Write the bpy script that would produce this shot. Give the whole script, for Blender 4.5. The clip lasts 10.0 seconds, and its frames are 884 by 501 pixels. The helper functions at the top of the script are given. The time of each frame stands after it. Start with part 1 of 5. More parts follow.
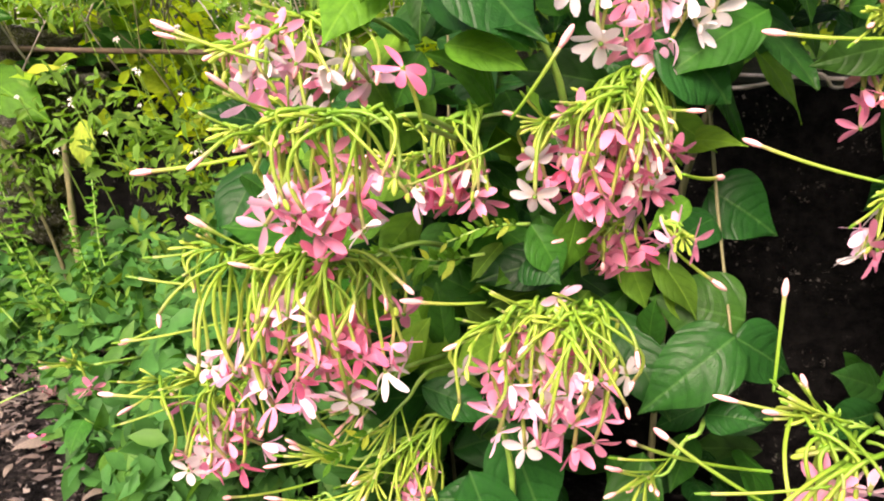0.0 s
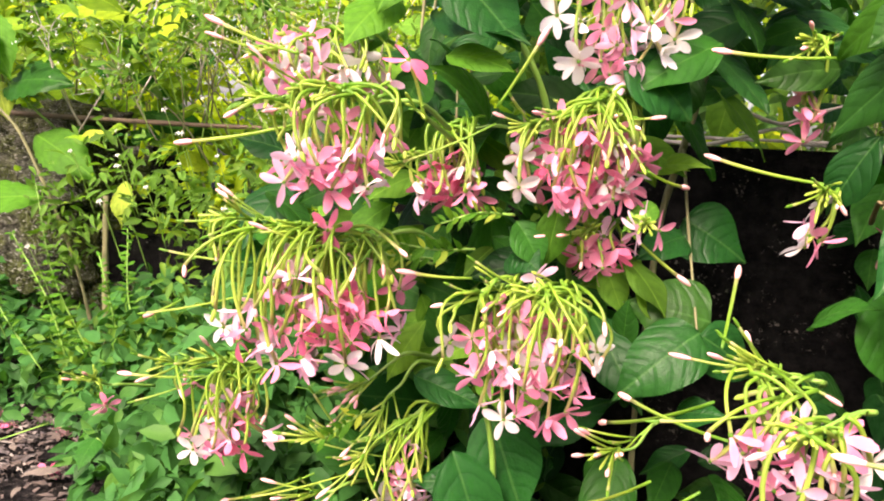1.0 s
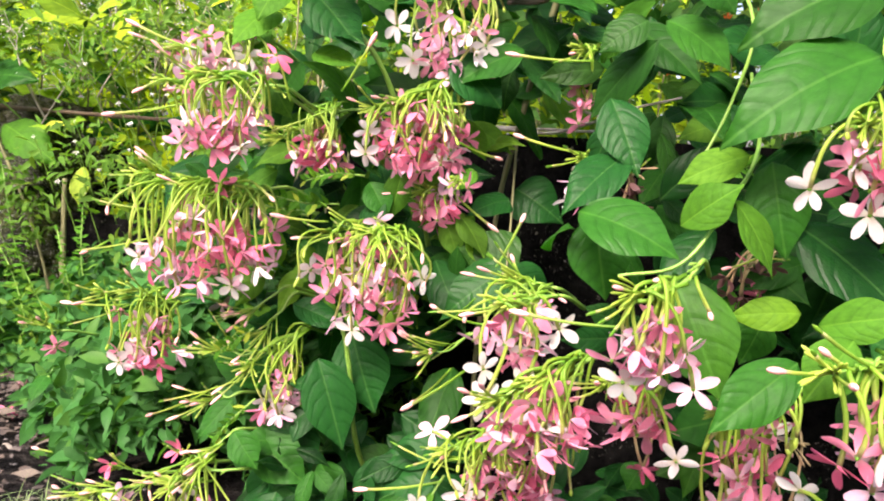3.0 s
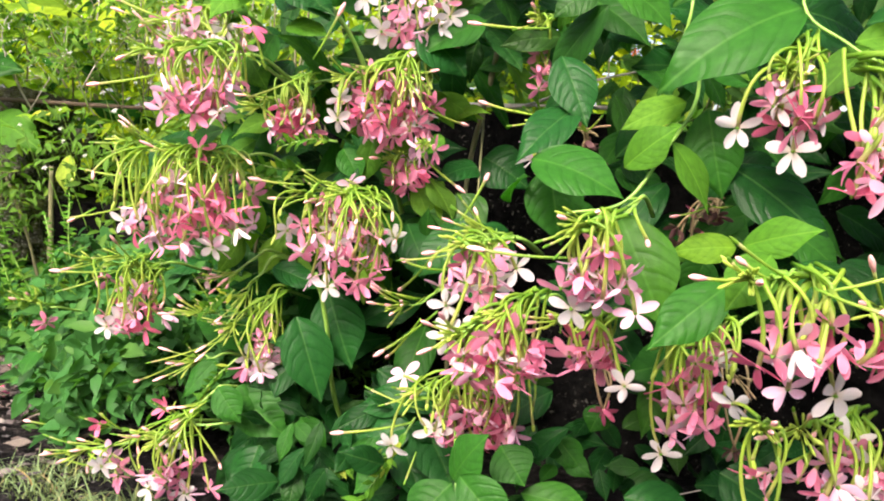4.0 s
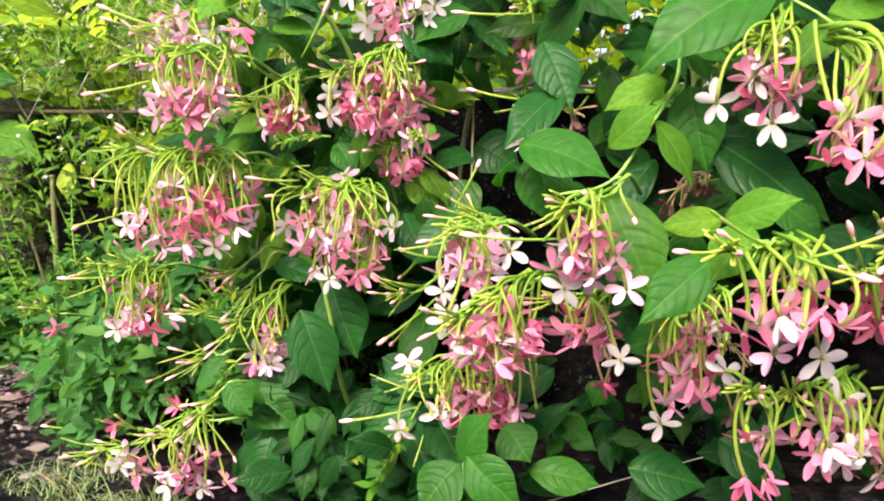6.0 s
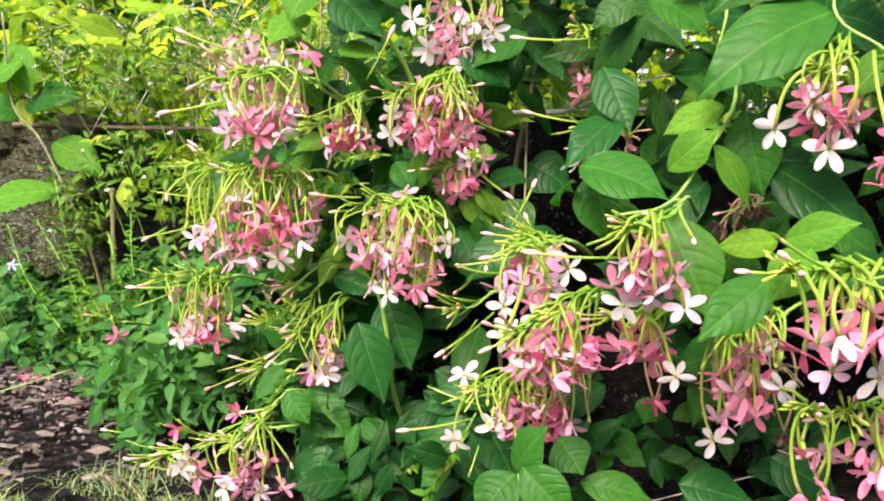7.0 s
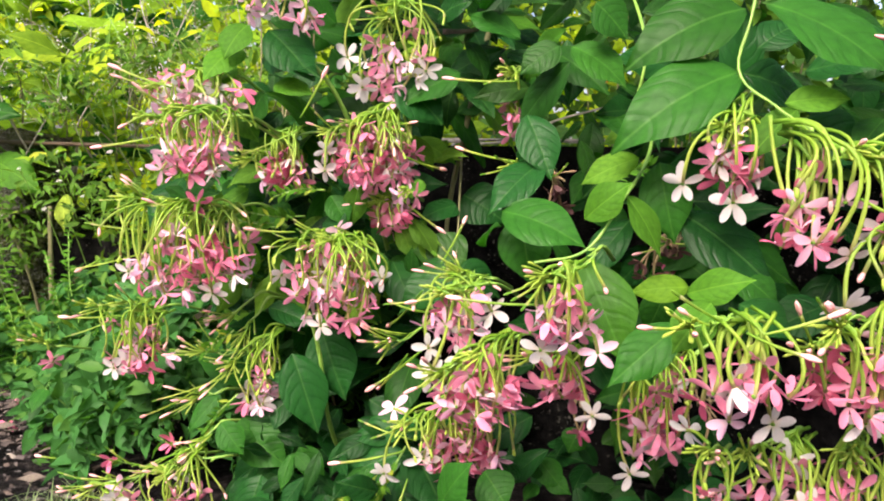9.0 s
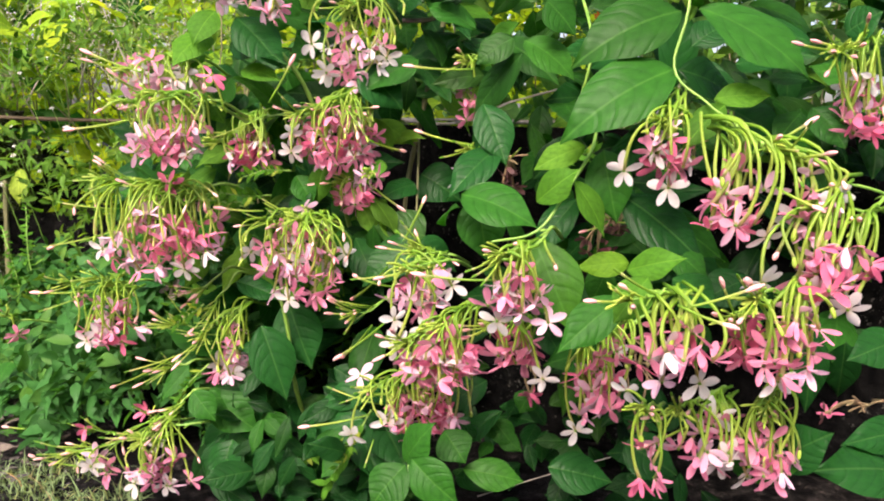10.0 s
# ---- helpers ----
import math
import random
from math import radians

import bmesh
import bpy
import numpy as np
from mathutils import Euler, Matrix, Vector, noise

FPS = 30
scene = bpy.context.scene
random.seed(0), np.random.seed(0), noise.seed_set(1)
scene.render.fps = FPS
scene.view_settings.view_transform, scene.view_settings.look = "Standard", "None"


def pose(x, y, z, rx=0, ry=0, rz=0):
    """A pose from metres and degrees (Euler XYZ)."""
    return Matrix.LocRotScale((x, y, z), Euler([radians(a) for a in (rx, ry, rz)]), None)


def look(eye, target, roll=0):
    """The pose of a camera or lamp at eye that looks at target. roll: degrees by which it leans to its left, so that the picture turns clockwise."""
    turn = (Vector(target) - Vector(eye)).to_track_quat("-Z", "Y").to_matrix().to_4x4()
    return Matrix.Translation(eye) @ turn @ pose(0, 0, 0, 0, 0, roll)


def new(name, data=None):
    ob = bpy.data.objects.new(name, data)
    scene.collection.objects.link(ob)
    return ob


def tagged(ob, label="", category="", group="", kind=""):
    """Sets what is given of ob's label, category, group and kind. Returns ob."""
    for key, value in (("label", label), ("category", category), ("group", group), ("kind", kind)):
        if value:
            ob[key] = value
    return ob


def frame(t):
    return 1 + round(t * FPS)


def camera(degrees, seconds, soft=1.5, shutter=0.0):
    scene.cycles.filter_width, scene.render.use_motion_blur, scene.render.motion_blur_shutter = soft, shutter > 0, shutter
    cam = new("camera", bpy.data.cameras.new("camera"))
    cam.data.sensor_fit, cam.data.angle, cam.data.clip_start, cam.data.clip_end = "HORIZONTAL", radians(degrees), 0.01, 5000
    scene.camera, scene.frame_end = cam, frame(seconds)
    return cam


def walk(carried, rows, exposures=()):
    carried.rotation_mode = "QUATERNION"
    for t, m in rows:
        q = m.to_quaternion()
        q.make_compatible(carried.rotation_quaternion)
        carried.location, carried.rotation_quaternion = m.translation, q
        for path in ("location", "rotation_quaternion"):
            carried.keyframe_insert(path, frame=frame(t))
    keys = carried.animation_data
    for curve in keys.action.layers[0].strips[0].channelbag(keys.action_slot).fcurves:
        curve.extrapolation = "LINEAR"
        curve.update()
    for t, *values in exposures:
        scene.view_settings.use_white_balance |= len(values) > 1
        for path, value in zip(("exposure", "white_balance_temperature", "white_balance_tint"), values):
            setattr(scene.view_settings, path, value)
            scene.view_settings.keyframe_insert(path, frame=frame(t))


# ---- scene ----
cam = camera(57.9, 10.0, 2.0)
EXPOSURES = [(0.0, 2.02, 7450, 34), (1.0, 2.15, 7250, 31), (2.2, 2.12, 6950, 28), (4.5, 1.99, 6850, 24), (5.1, 2.0, 6850, 24), (6.5, 2.01, 6850, 27), (7.5, 2.12, 6750, 25), (8.0, 2.18, 6650, 24), (8.5, 1.86, 6850, 23), (9.0, 1.77, 6900, 24), (9.5, 1.95, 6850, 24), (10.0, 1.72, 6900, 26)]
PATH = [
    (0, (-0.002, 0.018, 0.526), (0.016, 1.922, -0.084), 0.3),
    (0.5, (-0.003, -0.019, 0.453), (-0.030, 1.945, 0.079), 2.0),
    (1, (0.018, -0.066, 0.444), (-0.023, 1.914, 0.168), 2.8),
    (1.5, (0.035, -0.107, 0.437), (-0.027, 1.874, 0.166), 3.2),
    (2, (0.049, -0.132, 0.443), (-0.016, 1.849, 0.177), 3.3),
    (2.5, (0.091, -0.188, 0.433), (0.065, 1.797, 0.186), 3.5),
    (3, (0.125, -0.242, 0.419), (0.136, 1.744, 0.180), 3.8),
    (3.2, (0.136, -0.257, 0.415), (0.171, 1.728, 0.174), 3.9),
    (4.3, (0.147, -0.290, 0.379), (0.180, 1.697, 0.153), 2.3),
    (4.5, (0.150, -0.287, 0.382), (0.183, 1.696, 0.125), 1.8),
    (5, (0.157, -0.289, 0.376), (0.188, 1.694, 0.112), 1.2),
    (6.3, (0.145, -0.311, 0.390), (0.172, 1.671, 0.123), -0.5),
    (6.5, (0.137, -0.317, 0.389), (0.149, 1.669, 0.154), -0.0),
    (7, (0.130, -0.327, 0.390), (0.074, 1.659, 0.167), 0.4),
    (7.5, (0.136, -0.343, 0.394), (0.028, 1.643, 0.180), 0.5),
    (8, (0.141, -0.338, 0.393), (0.002, 1.647, 0.184), 0.5),
    (8.5, (0.147, -0.327, 0.394), (0.165, 1.661, 0.181), 0.9),
    (9, (0.151, -0.342, 0.424), (0.210, 1.646, 0.208), 1.0),
    (9.5, (0.142, -0.385, 0.441), (0.198, 1.591, 0.140), 0.9),
    (10, (0.134, -0.396, 0.440), (0.327, 1.573, 0.147), 1.3),
]
walk(cam, [(t, look(eye, target, roll)) for t, eye, target, roll in PATH], EXPOSURES)

# ---- light ----
SUN_FROM = Vector((-0.35, -0.78, 0.85)).normalized()
world = bpy.data.worlds.new("world")
scene.world = world
world.use_nodes = True
wn, wl = world.node_tree.nodes, world.node_tree.links
sky = wn.new("ShaderNodeTexSky")
sky.sky_type = 'NISHITA'
sky.sun_disc = False
sky.dust_density = 5.0
sky.sun_elevation = math.asin(SUN_FROM.z)
sky.sun_rotation = math.atan2(SUN_FROM.x, SUN_FROM.y)
wl.new(sky.outputs[0], wn["Background"].inputs[0])
wn["Background"].inputs[1].default_value = 0.12
sun_data = bpy.data.lights.new("sun", 'SUN')
sun_data.energy = 2.5
sun_data.angle = radians(24)
sun_data.color = (1.0, 0.95, 0.86)
sun = new("sun", sun_data)
sun.matrix_world = look(SUN_FROM * 20, (0, 0, 0))


# ---- materials ----
def material(name):
    m = bpy.data.materials.new(name)
    m.use_nodes = True
    n, l = m.node_tree.nodes, m.node_tree.links
    return m, n, l, n["Principled BSDF"]


def node(n, kind, **values):
    x = n.new(kind)
    for key, value in values.items():
        if key in x.inputs:
            x.inputs[key].default_value = value
    return x


def ramp(n, l, source, stops):
    r = n.new("ShaderNodeValToRGB")
    while len(r.color_ramp.elements) < len(stops):
        r.color_ramp.elements.new(0.5)
    for e, (p, c) in zip(r.color_ramp.elements, stops):
        e.position, e.color = p, (*c, 1)
    l.new(source, r.inputs[0])
    return r.outputs[0]


def maths(n, l, op, a, b=0.5):
    x = n.new("ShaderNodeMath")
    x.operation = op
    for i, v in enumerate((a, b)):
        if isinstance(v, (int, float)):
            x.inputs[i].default_value = v
        else:
            l.new(v, x.inputs[i])
    return x.outputs[0]


def blend(n, l, fac, a, b, how='MIX'):
    x = n.new("ShaderNodeMix")
    x.data_type, x.blend_type = 'RGBA', how
    for socket, v in ((x.inputs[0], fac), (x.inputs[6], a), (x.inputs[7], b)):
        if isinstance(v, (int, float)):
            socket.default_value = v
        elif isinstance(v, tuple):
            socket.default_value = (*v, 1)
        else:
            l.new(v, socket)
    return x.outputs[2]


def see_through(m, n, l, shader, colour, amount):
    """Adds light that passes through a thin leaf or petal."""
    t = n.new("ShaderNodeBsdfTranslucent")
    if isinstance(colour, tuple):
        t.inputs[0].default_value = (*colour, 1)
    else:
        l.new(colour, t.inputs[0])
    mix = n.new("ShaderNodeMixShader")
    mix.inputs[0].default_value = amount
    l.new(shader.outputs[0], mix.inputs[1])
    l.new(t.outputs[0], mix.inputs[2])
    l.new(mix.outputs[0], n["Material Output"].inputs[0])


def leaf_material(name, base, through_colour, rough=0.36, amount=0.35, islands=False, veins=0.3):
    m, n, l, p = material(name)
    dark = tuple(c * (0.42 if islands else 0.6) for c in base)
    if islands:
        rnd = n.new("ShaderNodeNewGeometry").outputs["Random Per Island"]
    else:
        rnd = n.new("ShaderNodeObjectInfo").outputs["Random"]
    warm = (min(1, base[0] * 1.45 + 0.006), base[1] * 1.12, base[2] * 0.9)
    colour = ramp(n, l, rnd, [(0.0, dark), (0.45, base), (0.8, base), (1.0, warm)])
    pos = n.new("ShaderNodeTexCoord")
    spots = node(n, "ShaderNodeTexNoise", Scale=9.0 if not islands else 60.0, Detail=4.0, Roughness=0.65)
    l.new(pos.outputs["Object"], spots.inputs["Vector"])
    colour = blend(n, l, 0.45, colour, ramp(n, l, spots.outputs[0], [(0.3, (0.45, 0.5, 0.5)), (0.7, (1.4, 1.25, 1.1))]), 'MULTIPLY')
    if veins:
        uv = n.new("ShaderNodeSeparateXYZ")
        l.new(pos.outputs["UV"], uv.inputs[0])
        side = maths(n, l, 'ABSOLUTE', maths(n, l, 'SUBTRACT', uv.outputs[0], 0.5))
        midrib = maths(n, l, 'LESS_THAN', side, 0.018)
        wander = node(n, "ShaderNodeTexNoise", Scale=3.0, Detail=2.0)
        l.new(pos.outputs["UV"], wander.inputs["Vector"])
        along = maths(n, l, 'ADD', uv.outputs[1], maths(n, l, 'MULTIPLY', wander.outputs[0], 0.12))
        phase = maths(n, l, 'SUBTRACT', maths(n, l, 'MULTIPLY', along, 6.0), maths(n, l, 'MULTIPLY', maths(n, l, 'POWER', side, 1.8), 7.0))
        saw = maths(n, l, 'ABSOLUTE', maths(n, l, 'SUBTRACT', maths(n, l, 'FRACT', phase), 0.5))
        lateral = maths(n, l, 'MULTIPLY', maths(n, l, 'LESS_THAN', saw, 0.03), 0.10 + 0.2 * veins)
        colour = blend(n, l, lateral, colour, tuple(c * 0.6 for c in base))
        colour = blend(n, l, 0.35, colour, ramp(n, l, saw, [(0.0, (0.70, 0.74, 0.72)), (0.16, (0.98, 0.98, 0.98)), (0.42, (1.12, 1.08, 1.02))]), 'MULTIPLY')
        lines = midrib
        pale = (base[0] * 2.2 + 0.03, base[1] * 1.7 + 0.03, base[2] * 1.8 + 0.01)
        colour = blend(n, l, maths(n, l, 'MULTIPLY', lines, 0.2 + 0.25 * veins), colour, pale)
        fine = node(n, "ShaderNodeTexVoronoi", Scale=42.0)
        l.new(pos.outputs["UV"], fine.inputs["Vector"])
        groove = maths(n, l, 'MINIMUM', maths(n, l, 'MULTIPLY', saw, 4.0), 1.0)
        rib = maths(n, l, 'MINIMUM', maths(n, l, 'MULTIPLY', side, 14.0), 1.0)
        height = maths(n, l, 'SUBTRACT', maths(n, l, 'ADD', maths(n, l, 'MULTIPLY', groove, 0.9), maths(n, l, 'MULTIPLY', rib, 0.7)), maths(n, l, 'MULTIPLY', fine.outputs["Distance"], 0.3))
        bump = node(n, "ShaderNodeBump", Strength=0.26 + 0.12 * veins, Distance=0.0016)
        l.new(height, bump.inputs["Height"])
        l.new(bump.outputs[0], p.inputs["Normal"])
        l.new(ramp(n, l, spots.outputs[0], [(0.35, (rough + 0.08,) * 3), (0.65, (rough - 0.03,) * 3)]), p.inputs["Roughness"])
    else:
        p.inputs["Roughness"].default_value = rough
    l.new(colour, p.inputs["Base Color"])
    p.inputs["Specular IOR Level"].default_value = 0.075
    tint = blend(n, l, 1.0, colour, through_colour, 'MULTIPLY')
    see_through(m, n, l, p, tint, amount)
    return m


LEAF = {
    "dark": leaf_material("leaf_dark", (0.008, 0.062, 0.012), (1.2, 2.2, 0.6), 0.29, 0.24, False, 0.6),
    "mid": leaf_material("leaf_mid", (0.017, 0.100, 0.012), (1.3, 2.1, 0.5), 0.36, 0.3),
    "light": leaf_material("leaf_light", (0.054, 0.188, 0.016), (1.6, 1.8, 0.5), 0.52, 0.38),
    "yellow": leaf_material("leaf_yellow", (0.30, 0.45, 0.06), (1.5, 1.5, 0.6), 0.45, 0.45),
}
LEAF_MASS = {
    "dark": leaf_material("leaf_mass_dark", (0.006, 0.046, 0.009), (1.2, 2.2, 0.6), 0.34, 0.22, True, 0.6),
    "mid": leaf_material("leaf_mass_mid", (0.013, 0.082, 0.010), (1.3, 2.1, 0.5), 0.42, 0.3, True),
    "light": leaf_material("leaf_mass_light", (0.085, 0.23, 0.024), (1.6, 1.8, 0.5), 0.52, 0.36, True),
    # brighter copy of the light leaf, with sunlight put into its colour
    "shrub": leaf_material("shrub_leaf_yellow_green_lit", (0.18, 0.35, 0.026), (1.7, 1.8, 0.5), 0.52, 0.42, True),
}
SMALL = {
    # sunny is raised well above the other tones to carry sunlight in its colour
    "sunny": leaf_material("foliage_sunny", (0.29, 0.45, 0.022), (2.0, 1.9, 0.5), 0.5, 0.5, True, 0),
    "weed": leaf_material("foliage_weed", (0.034, 0.140, 0.032), (1.8, 1.9, 0.6), 0.45, 0.35, True, 0),
    "fresh": leaf_material("foliage_fresh", (0.076, 0.185, 0.025), (1.8, 1.9, 0.6), 0.5, 0.4, True, 0),
    "deep": leaf_material("foliage_deep", (0.05, 0.14, 0.035), (2.0, 2.0, 0.6), 0.45, 0.35, True, 0),
    "grass": leaf_material("grass_blade", (0.19, 0.30, 0.14), (1.5, 1.5, 0.6), 0.5, 0.35, True, 0),
    "straw": leaf_material("dry_straw", (0.38, 0.33, 0.17), (1.2, 1.1, 0.8), 0.6, 0.25, True, 0),
}


def petal_material(name, heart, edge, back=1.0):
    m, n, l, p = material(name)
    uv = n.new("ShaderNodeTexCoord")
    sep = n.new("ShaderNodeSeparateXYZ")
    l.new(uv.outputs["UV"], sep.inputs[0])
    colour = ramp(n, l, sep.outputs[1], [(0.0, heart), (0.35, edge), (1.0, edge)])
    rnd = n.new("ShaderNodeObjectInfo").outputs["Random"]
    colour = blend(n, l, 0.12 if name == "petal_white" else 0.5, colour, ramp(n, l, rnd, [(0.0, (0.78, 0.62, 0.7)), (0.5, (1, 1, 1)), (1.0, (1.12, 1.2, 1.2))]), 'MULTIPLY')
    streak = node(n, "ShaderNodeTexNoise", Scale=7.0, Detail=3.0)
    stretch = node(n, "ShaderNodeMapping", Scale=(6.0, 0.7, 1.0))
    l.new(uv.outputs["UV"], stretch.inputs[0])
    l.new(stretch.outputs[0], streak.inputs["Vector"])
    colour = blend(n, l, 0.3, colour, ramp(n, l, streak.outputs[0], [(0.35, (0.75, 0.68, 0.72)), (0.65, (1.15, 1.15, 1.15))]), 'MULTIPLY')
    l.new(colour, p.inputs["Base Color"])
    p.inputs["Roughness"].default_value = 0.55
    see_through(m, n, l, p, colour, 0.5)
    return m


PETAL = {
    "white": petal_material("petal_white", (0.74, 0.69, 0.57), (0.72, 0.71, 0.70)),
    "pale": petal_material("petal_pale", (0.88, 0.66, 0.70), (0.86, 0.55, 0.70)),
    "pink": petal_material("petal_pink", (0.84, 0.48, 0.55), (0.81, 0.29, 0.435)),
    "deep": petal_material("petal_deep", (0.80, 0.29, 0.40), (0.74, 0.165, 0.295)),
    "blue": petal_material("petal_blue", (0.55, 0.58, 0.80), (0.42, 0.48, 0.80)),
    "orange": petal_material("petal_orange", (0.80, 0.30, 0.05), (0.75, 0.16, 0.03)),
    "faded": petal_material("petal_faded", (0.17, 0.085, 0.08), (0.14, 0.065, 0.062)),
}


def plain_material(name, base, other, scale, rough, bump_size=0.0, glow=None, amount=0.0):
    m, n, l, p = material(name)
    pos = n.new("ShaderNodeTexCoord")
    a = node(n, "ShaderNodeTexNoise", Scale=scale, Detail=6.0, Roughness=0.65)
    l.new(pos.outputs["Object"], a.inputs["Vector"])
    colour = ramp(n, l, a.outputs[0], [(0.35, base), (0.65, other)])
    l.new(colour, p.inputs["Base Color"])
    p.inputs["Roughness"].default_value = rough
    if bump_size:
        b = node(n, "ShaderNodeBump", Strength=0.6, Distance=bump_size)
        l.new(a.outputs[0], b.inputs["Height"])
        l.new(b.outputs[0], p.inputs["Normal"])
    if amount:
        see_through(m, n, l, p, colour, amount)
    return m




def tube_material():
    """Green where the tube springs, paler and yellower towards the flower."""
    m, n, l, p = material("tube_green")
    uv = n.new("ShaderNodeTexCoord")
    sep = n.new("ShaderNodeSeparateXYZ")
    l.new(uv.outputs["UV"], sep.inputs[0])
    colour = ramp(n, l, sep.outputs[1], [(0.0, (0.16, 0.38, 0.030)), (0.3, (0.27, 0.47, 0.042)), (0.85, (0.38, 0.52, 0.09)), (1.0, (0.54, 0.50, 0.24))])
    rnd = n.new("ShaderNodeObjectInfo").outputs["Random"]
    colour = blend(n, l, 0.7, colour, ramp(n, l, rnd, [(0.0, (0.62, 0.78, 0.7)), (0.5, (1, 1, 1)), (1.0, (1.2, 1.06, 1.3))]), 'MULTIPLY')
    spots = node(n, "ShaderNodeTexNoise", Scale=90.0, Detail=3.0)
    l.new(uv.outputs["Object"], spots.inputs["Vector"])
    colour = blend(n, l, 0.35, colour, ramp(n, l, spots.outputs[0], [(0.35, (0.7, 0.8, 0.7)), (0.65, (1.15, 1.1, 1.1))]), 'MULTIPLY')
    l.new(colour, p.inputs["Base Color"])
    p.inputs["Roughness"].default_value = 0.45
    see_through(m, n, l, p, colour, 0.55)
    return m


TUBE = tube_material()
TUBE_PALE = plain_material("bud_pink", (0.77, 0.36, 0.38), (0.82, 0.52, 0.48), 80, 0.5, 0, None, 0.25)
TUBE_OLD = plain_material("tube_old", (0.22, 0.19, 0.085), (0.24, 0.14, 0.08), 60, 0.7, 0, None, 0.15)
STEM = plain_material("stem_green", (0.11, 0.26, 0.035), (0.19, 0.36, 0.055), 50, 0.5, 0.0004)
WOOD = plain_material("stem_wood", (0.085, 0.095, 0.035), (0.15, 0.145, 0.065), 70, 0.75, 0.001)
PALE_WOOD = plain_material("pale_wood", (0.22, 0.20, 0.17), (0.42, 0.39, 0.34), 60, 0.8, 0.001)
DRY = plain_material("dry_brown", (0.02, 0.016, 0.013), (0.08, 0.06, 0.046), 40, 0.8, 0.0008)
CLUB = plain_material("club_bud_green", (0.30, 0.47, 0.05), (0.42, 0.55, 0.09), 60, 0.45, 0, None, 0.4)
BRACT = plain_material("bract_green", (0.18, 0.40, 0.04), (0.28, 0.50, 0.07), 60, 0.5, 0, None, 0.4)
RAIL = plain_material("rail_brown", (0.05, 0.034, 0.02), (0.11, 0.075, 0.045), 60, 0.8, 0.001)
SCRAP = plain_material("scrap_pinkish", (0.015, 0.014, 0.013), (0.080, 0.066, 0.058), 45, 0.8, 0.0006)
SCRAP_PALE = plain_material("scrap_pale", (0.05, 0.045, 0.038), (0.20, 0.18, 0.15), 45, 0.85, 0.0006)
DEAD_LEAF = plain_material("dead_leaf", (0.07, 0.058, 0.045), (0.19, 0.16, 0.125), 30, 0.8, 0.0006, None, 0.15)
PEBBLE = plain_material("pebble_grey", (0.02, 0.02, 0.022), (0.07, 0.066, 0.06), 60, 0.8, 0.001)


def stone_material():
    m, n, l, p = material("mossy_stone")
    pos = n.new("ShaderNodeTexCoord")
    big = node(n, "ShaderNodeTexNoise", Scale=2.6, Detail=5.0, Roughness=0.6)
    fine = node(n, "ShaderNodeTexNoise", Scale=15.0, Detail=10.0, Roughness=0.85)
    cell = node(n, "ShaderNodeTexVoronoi", Scale=9.0)
    for t in (big, fine, cell):
        l.new(pos.outputs["Object"], t.inputs["Vector"])
    rnd = n.new("ShaderNodeObjectInfo").outputs["Random"]
    stone = ramp(n, l, rnd, [(0.0, (0.050, 0.058, 0.044)), (0.5, (0.080, 0.088, 0.066)), (1.0, (0.13, 0.142, 0.112))])
    stone = blend(n, l, 0.8, stone, ramp(n, l, fine.outputs[0], [(0.38, (0.08, 0.07, 0.07)), (0.52, (0.9, 0.85, 0.8)), (0.66, (2.6, 2.5, 2.3))]), 'MULTIPLY')
    moss = ramp(n, l, fine.outputs[0], [(0.40, (0.014, 0.018, 0.006)), (0.60, (0.115, 0.155, 0.03))])
    cover = ramp(n, l, big.outputs[0], [(0.40, (0, 0, 0)), (0.54, (0.85, 0.85, 0.85))])
    speck = node(n, "ShaderNodeTexNoise", Scale=34.0, Detail=6.0, Roughness=0.75)
    l.new(pos.outputs["Object"], speck.inputs["Vector"])
    skin = blend(n, l, cover, stone, moss)
    skin = blend(n, l, ramp(n, l, speck.outputs[0], [(0.55, (0, 0, 0)), (0.61, (0.9, 0.9, 0.9))]), skin, (0.40, 0.42, 0.38))
    warp = node(n, "ShaderNodeTexNoise", Scale=7.0, Detail=4.0)
    l.new(pos.outputs["Object"], warp.inputs["Vector"])
    bent = blend(n, l, 0.18, pos.outputs["Object"], warp.outputs["Color"])
    seam = node(n, "ShaderNodeTexVoronoi", Scale=8.0)
    seam.feature = 'DISTANCE_TO_EDGE'
    l.new(bent, seam.inputs["Vector"])
    crack = ramp(n, l, seam.outputs["Distance"], [(0.0, (0.10, 0.10, 0.09)), (0.03, (0.45, 0.45, 0.42)), (0.10, (1, 1, 1))])
    skin = blend(n, l, 0.85, skin, crack, 'MULTIPLY')
    l.new(skin, p.inputs["Base Color"])
    p.inputs["Roughness"].default_value = 0.85
    b = node(n, "ShaderNodeBump", Strength=1.0, Distance=0.035)
    l.new(maths(n, l, 'ADD', fine.outputs[0], maths(n, l, 'MULTIPLY', cell.outputs["Distance"], 0.5)), b.inputs["Height"])
    l.new(b.outputs[0], p.inputs["Normal"])
    return m


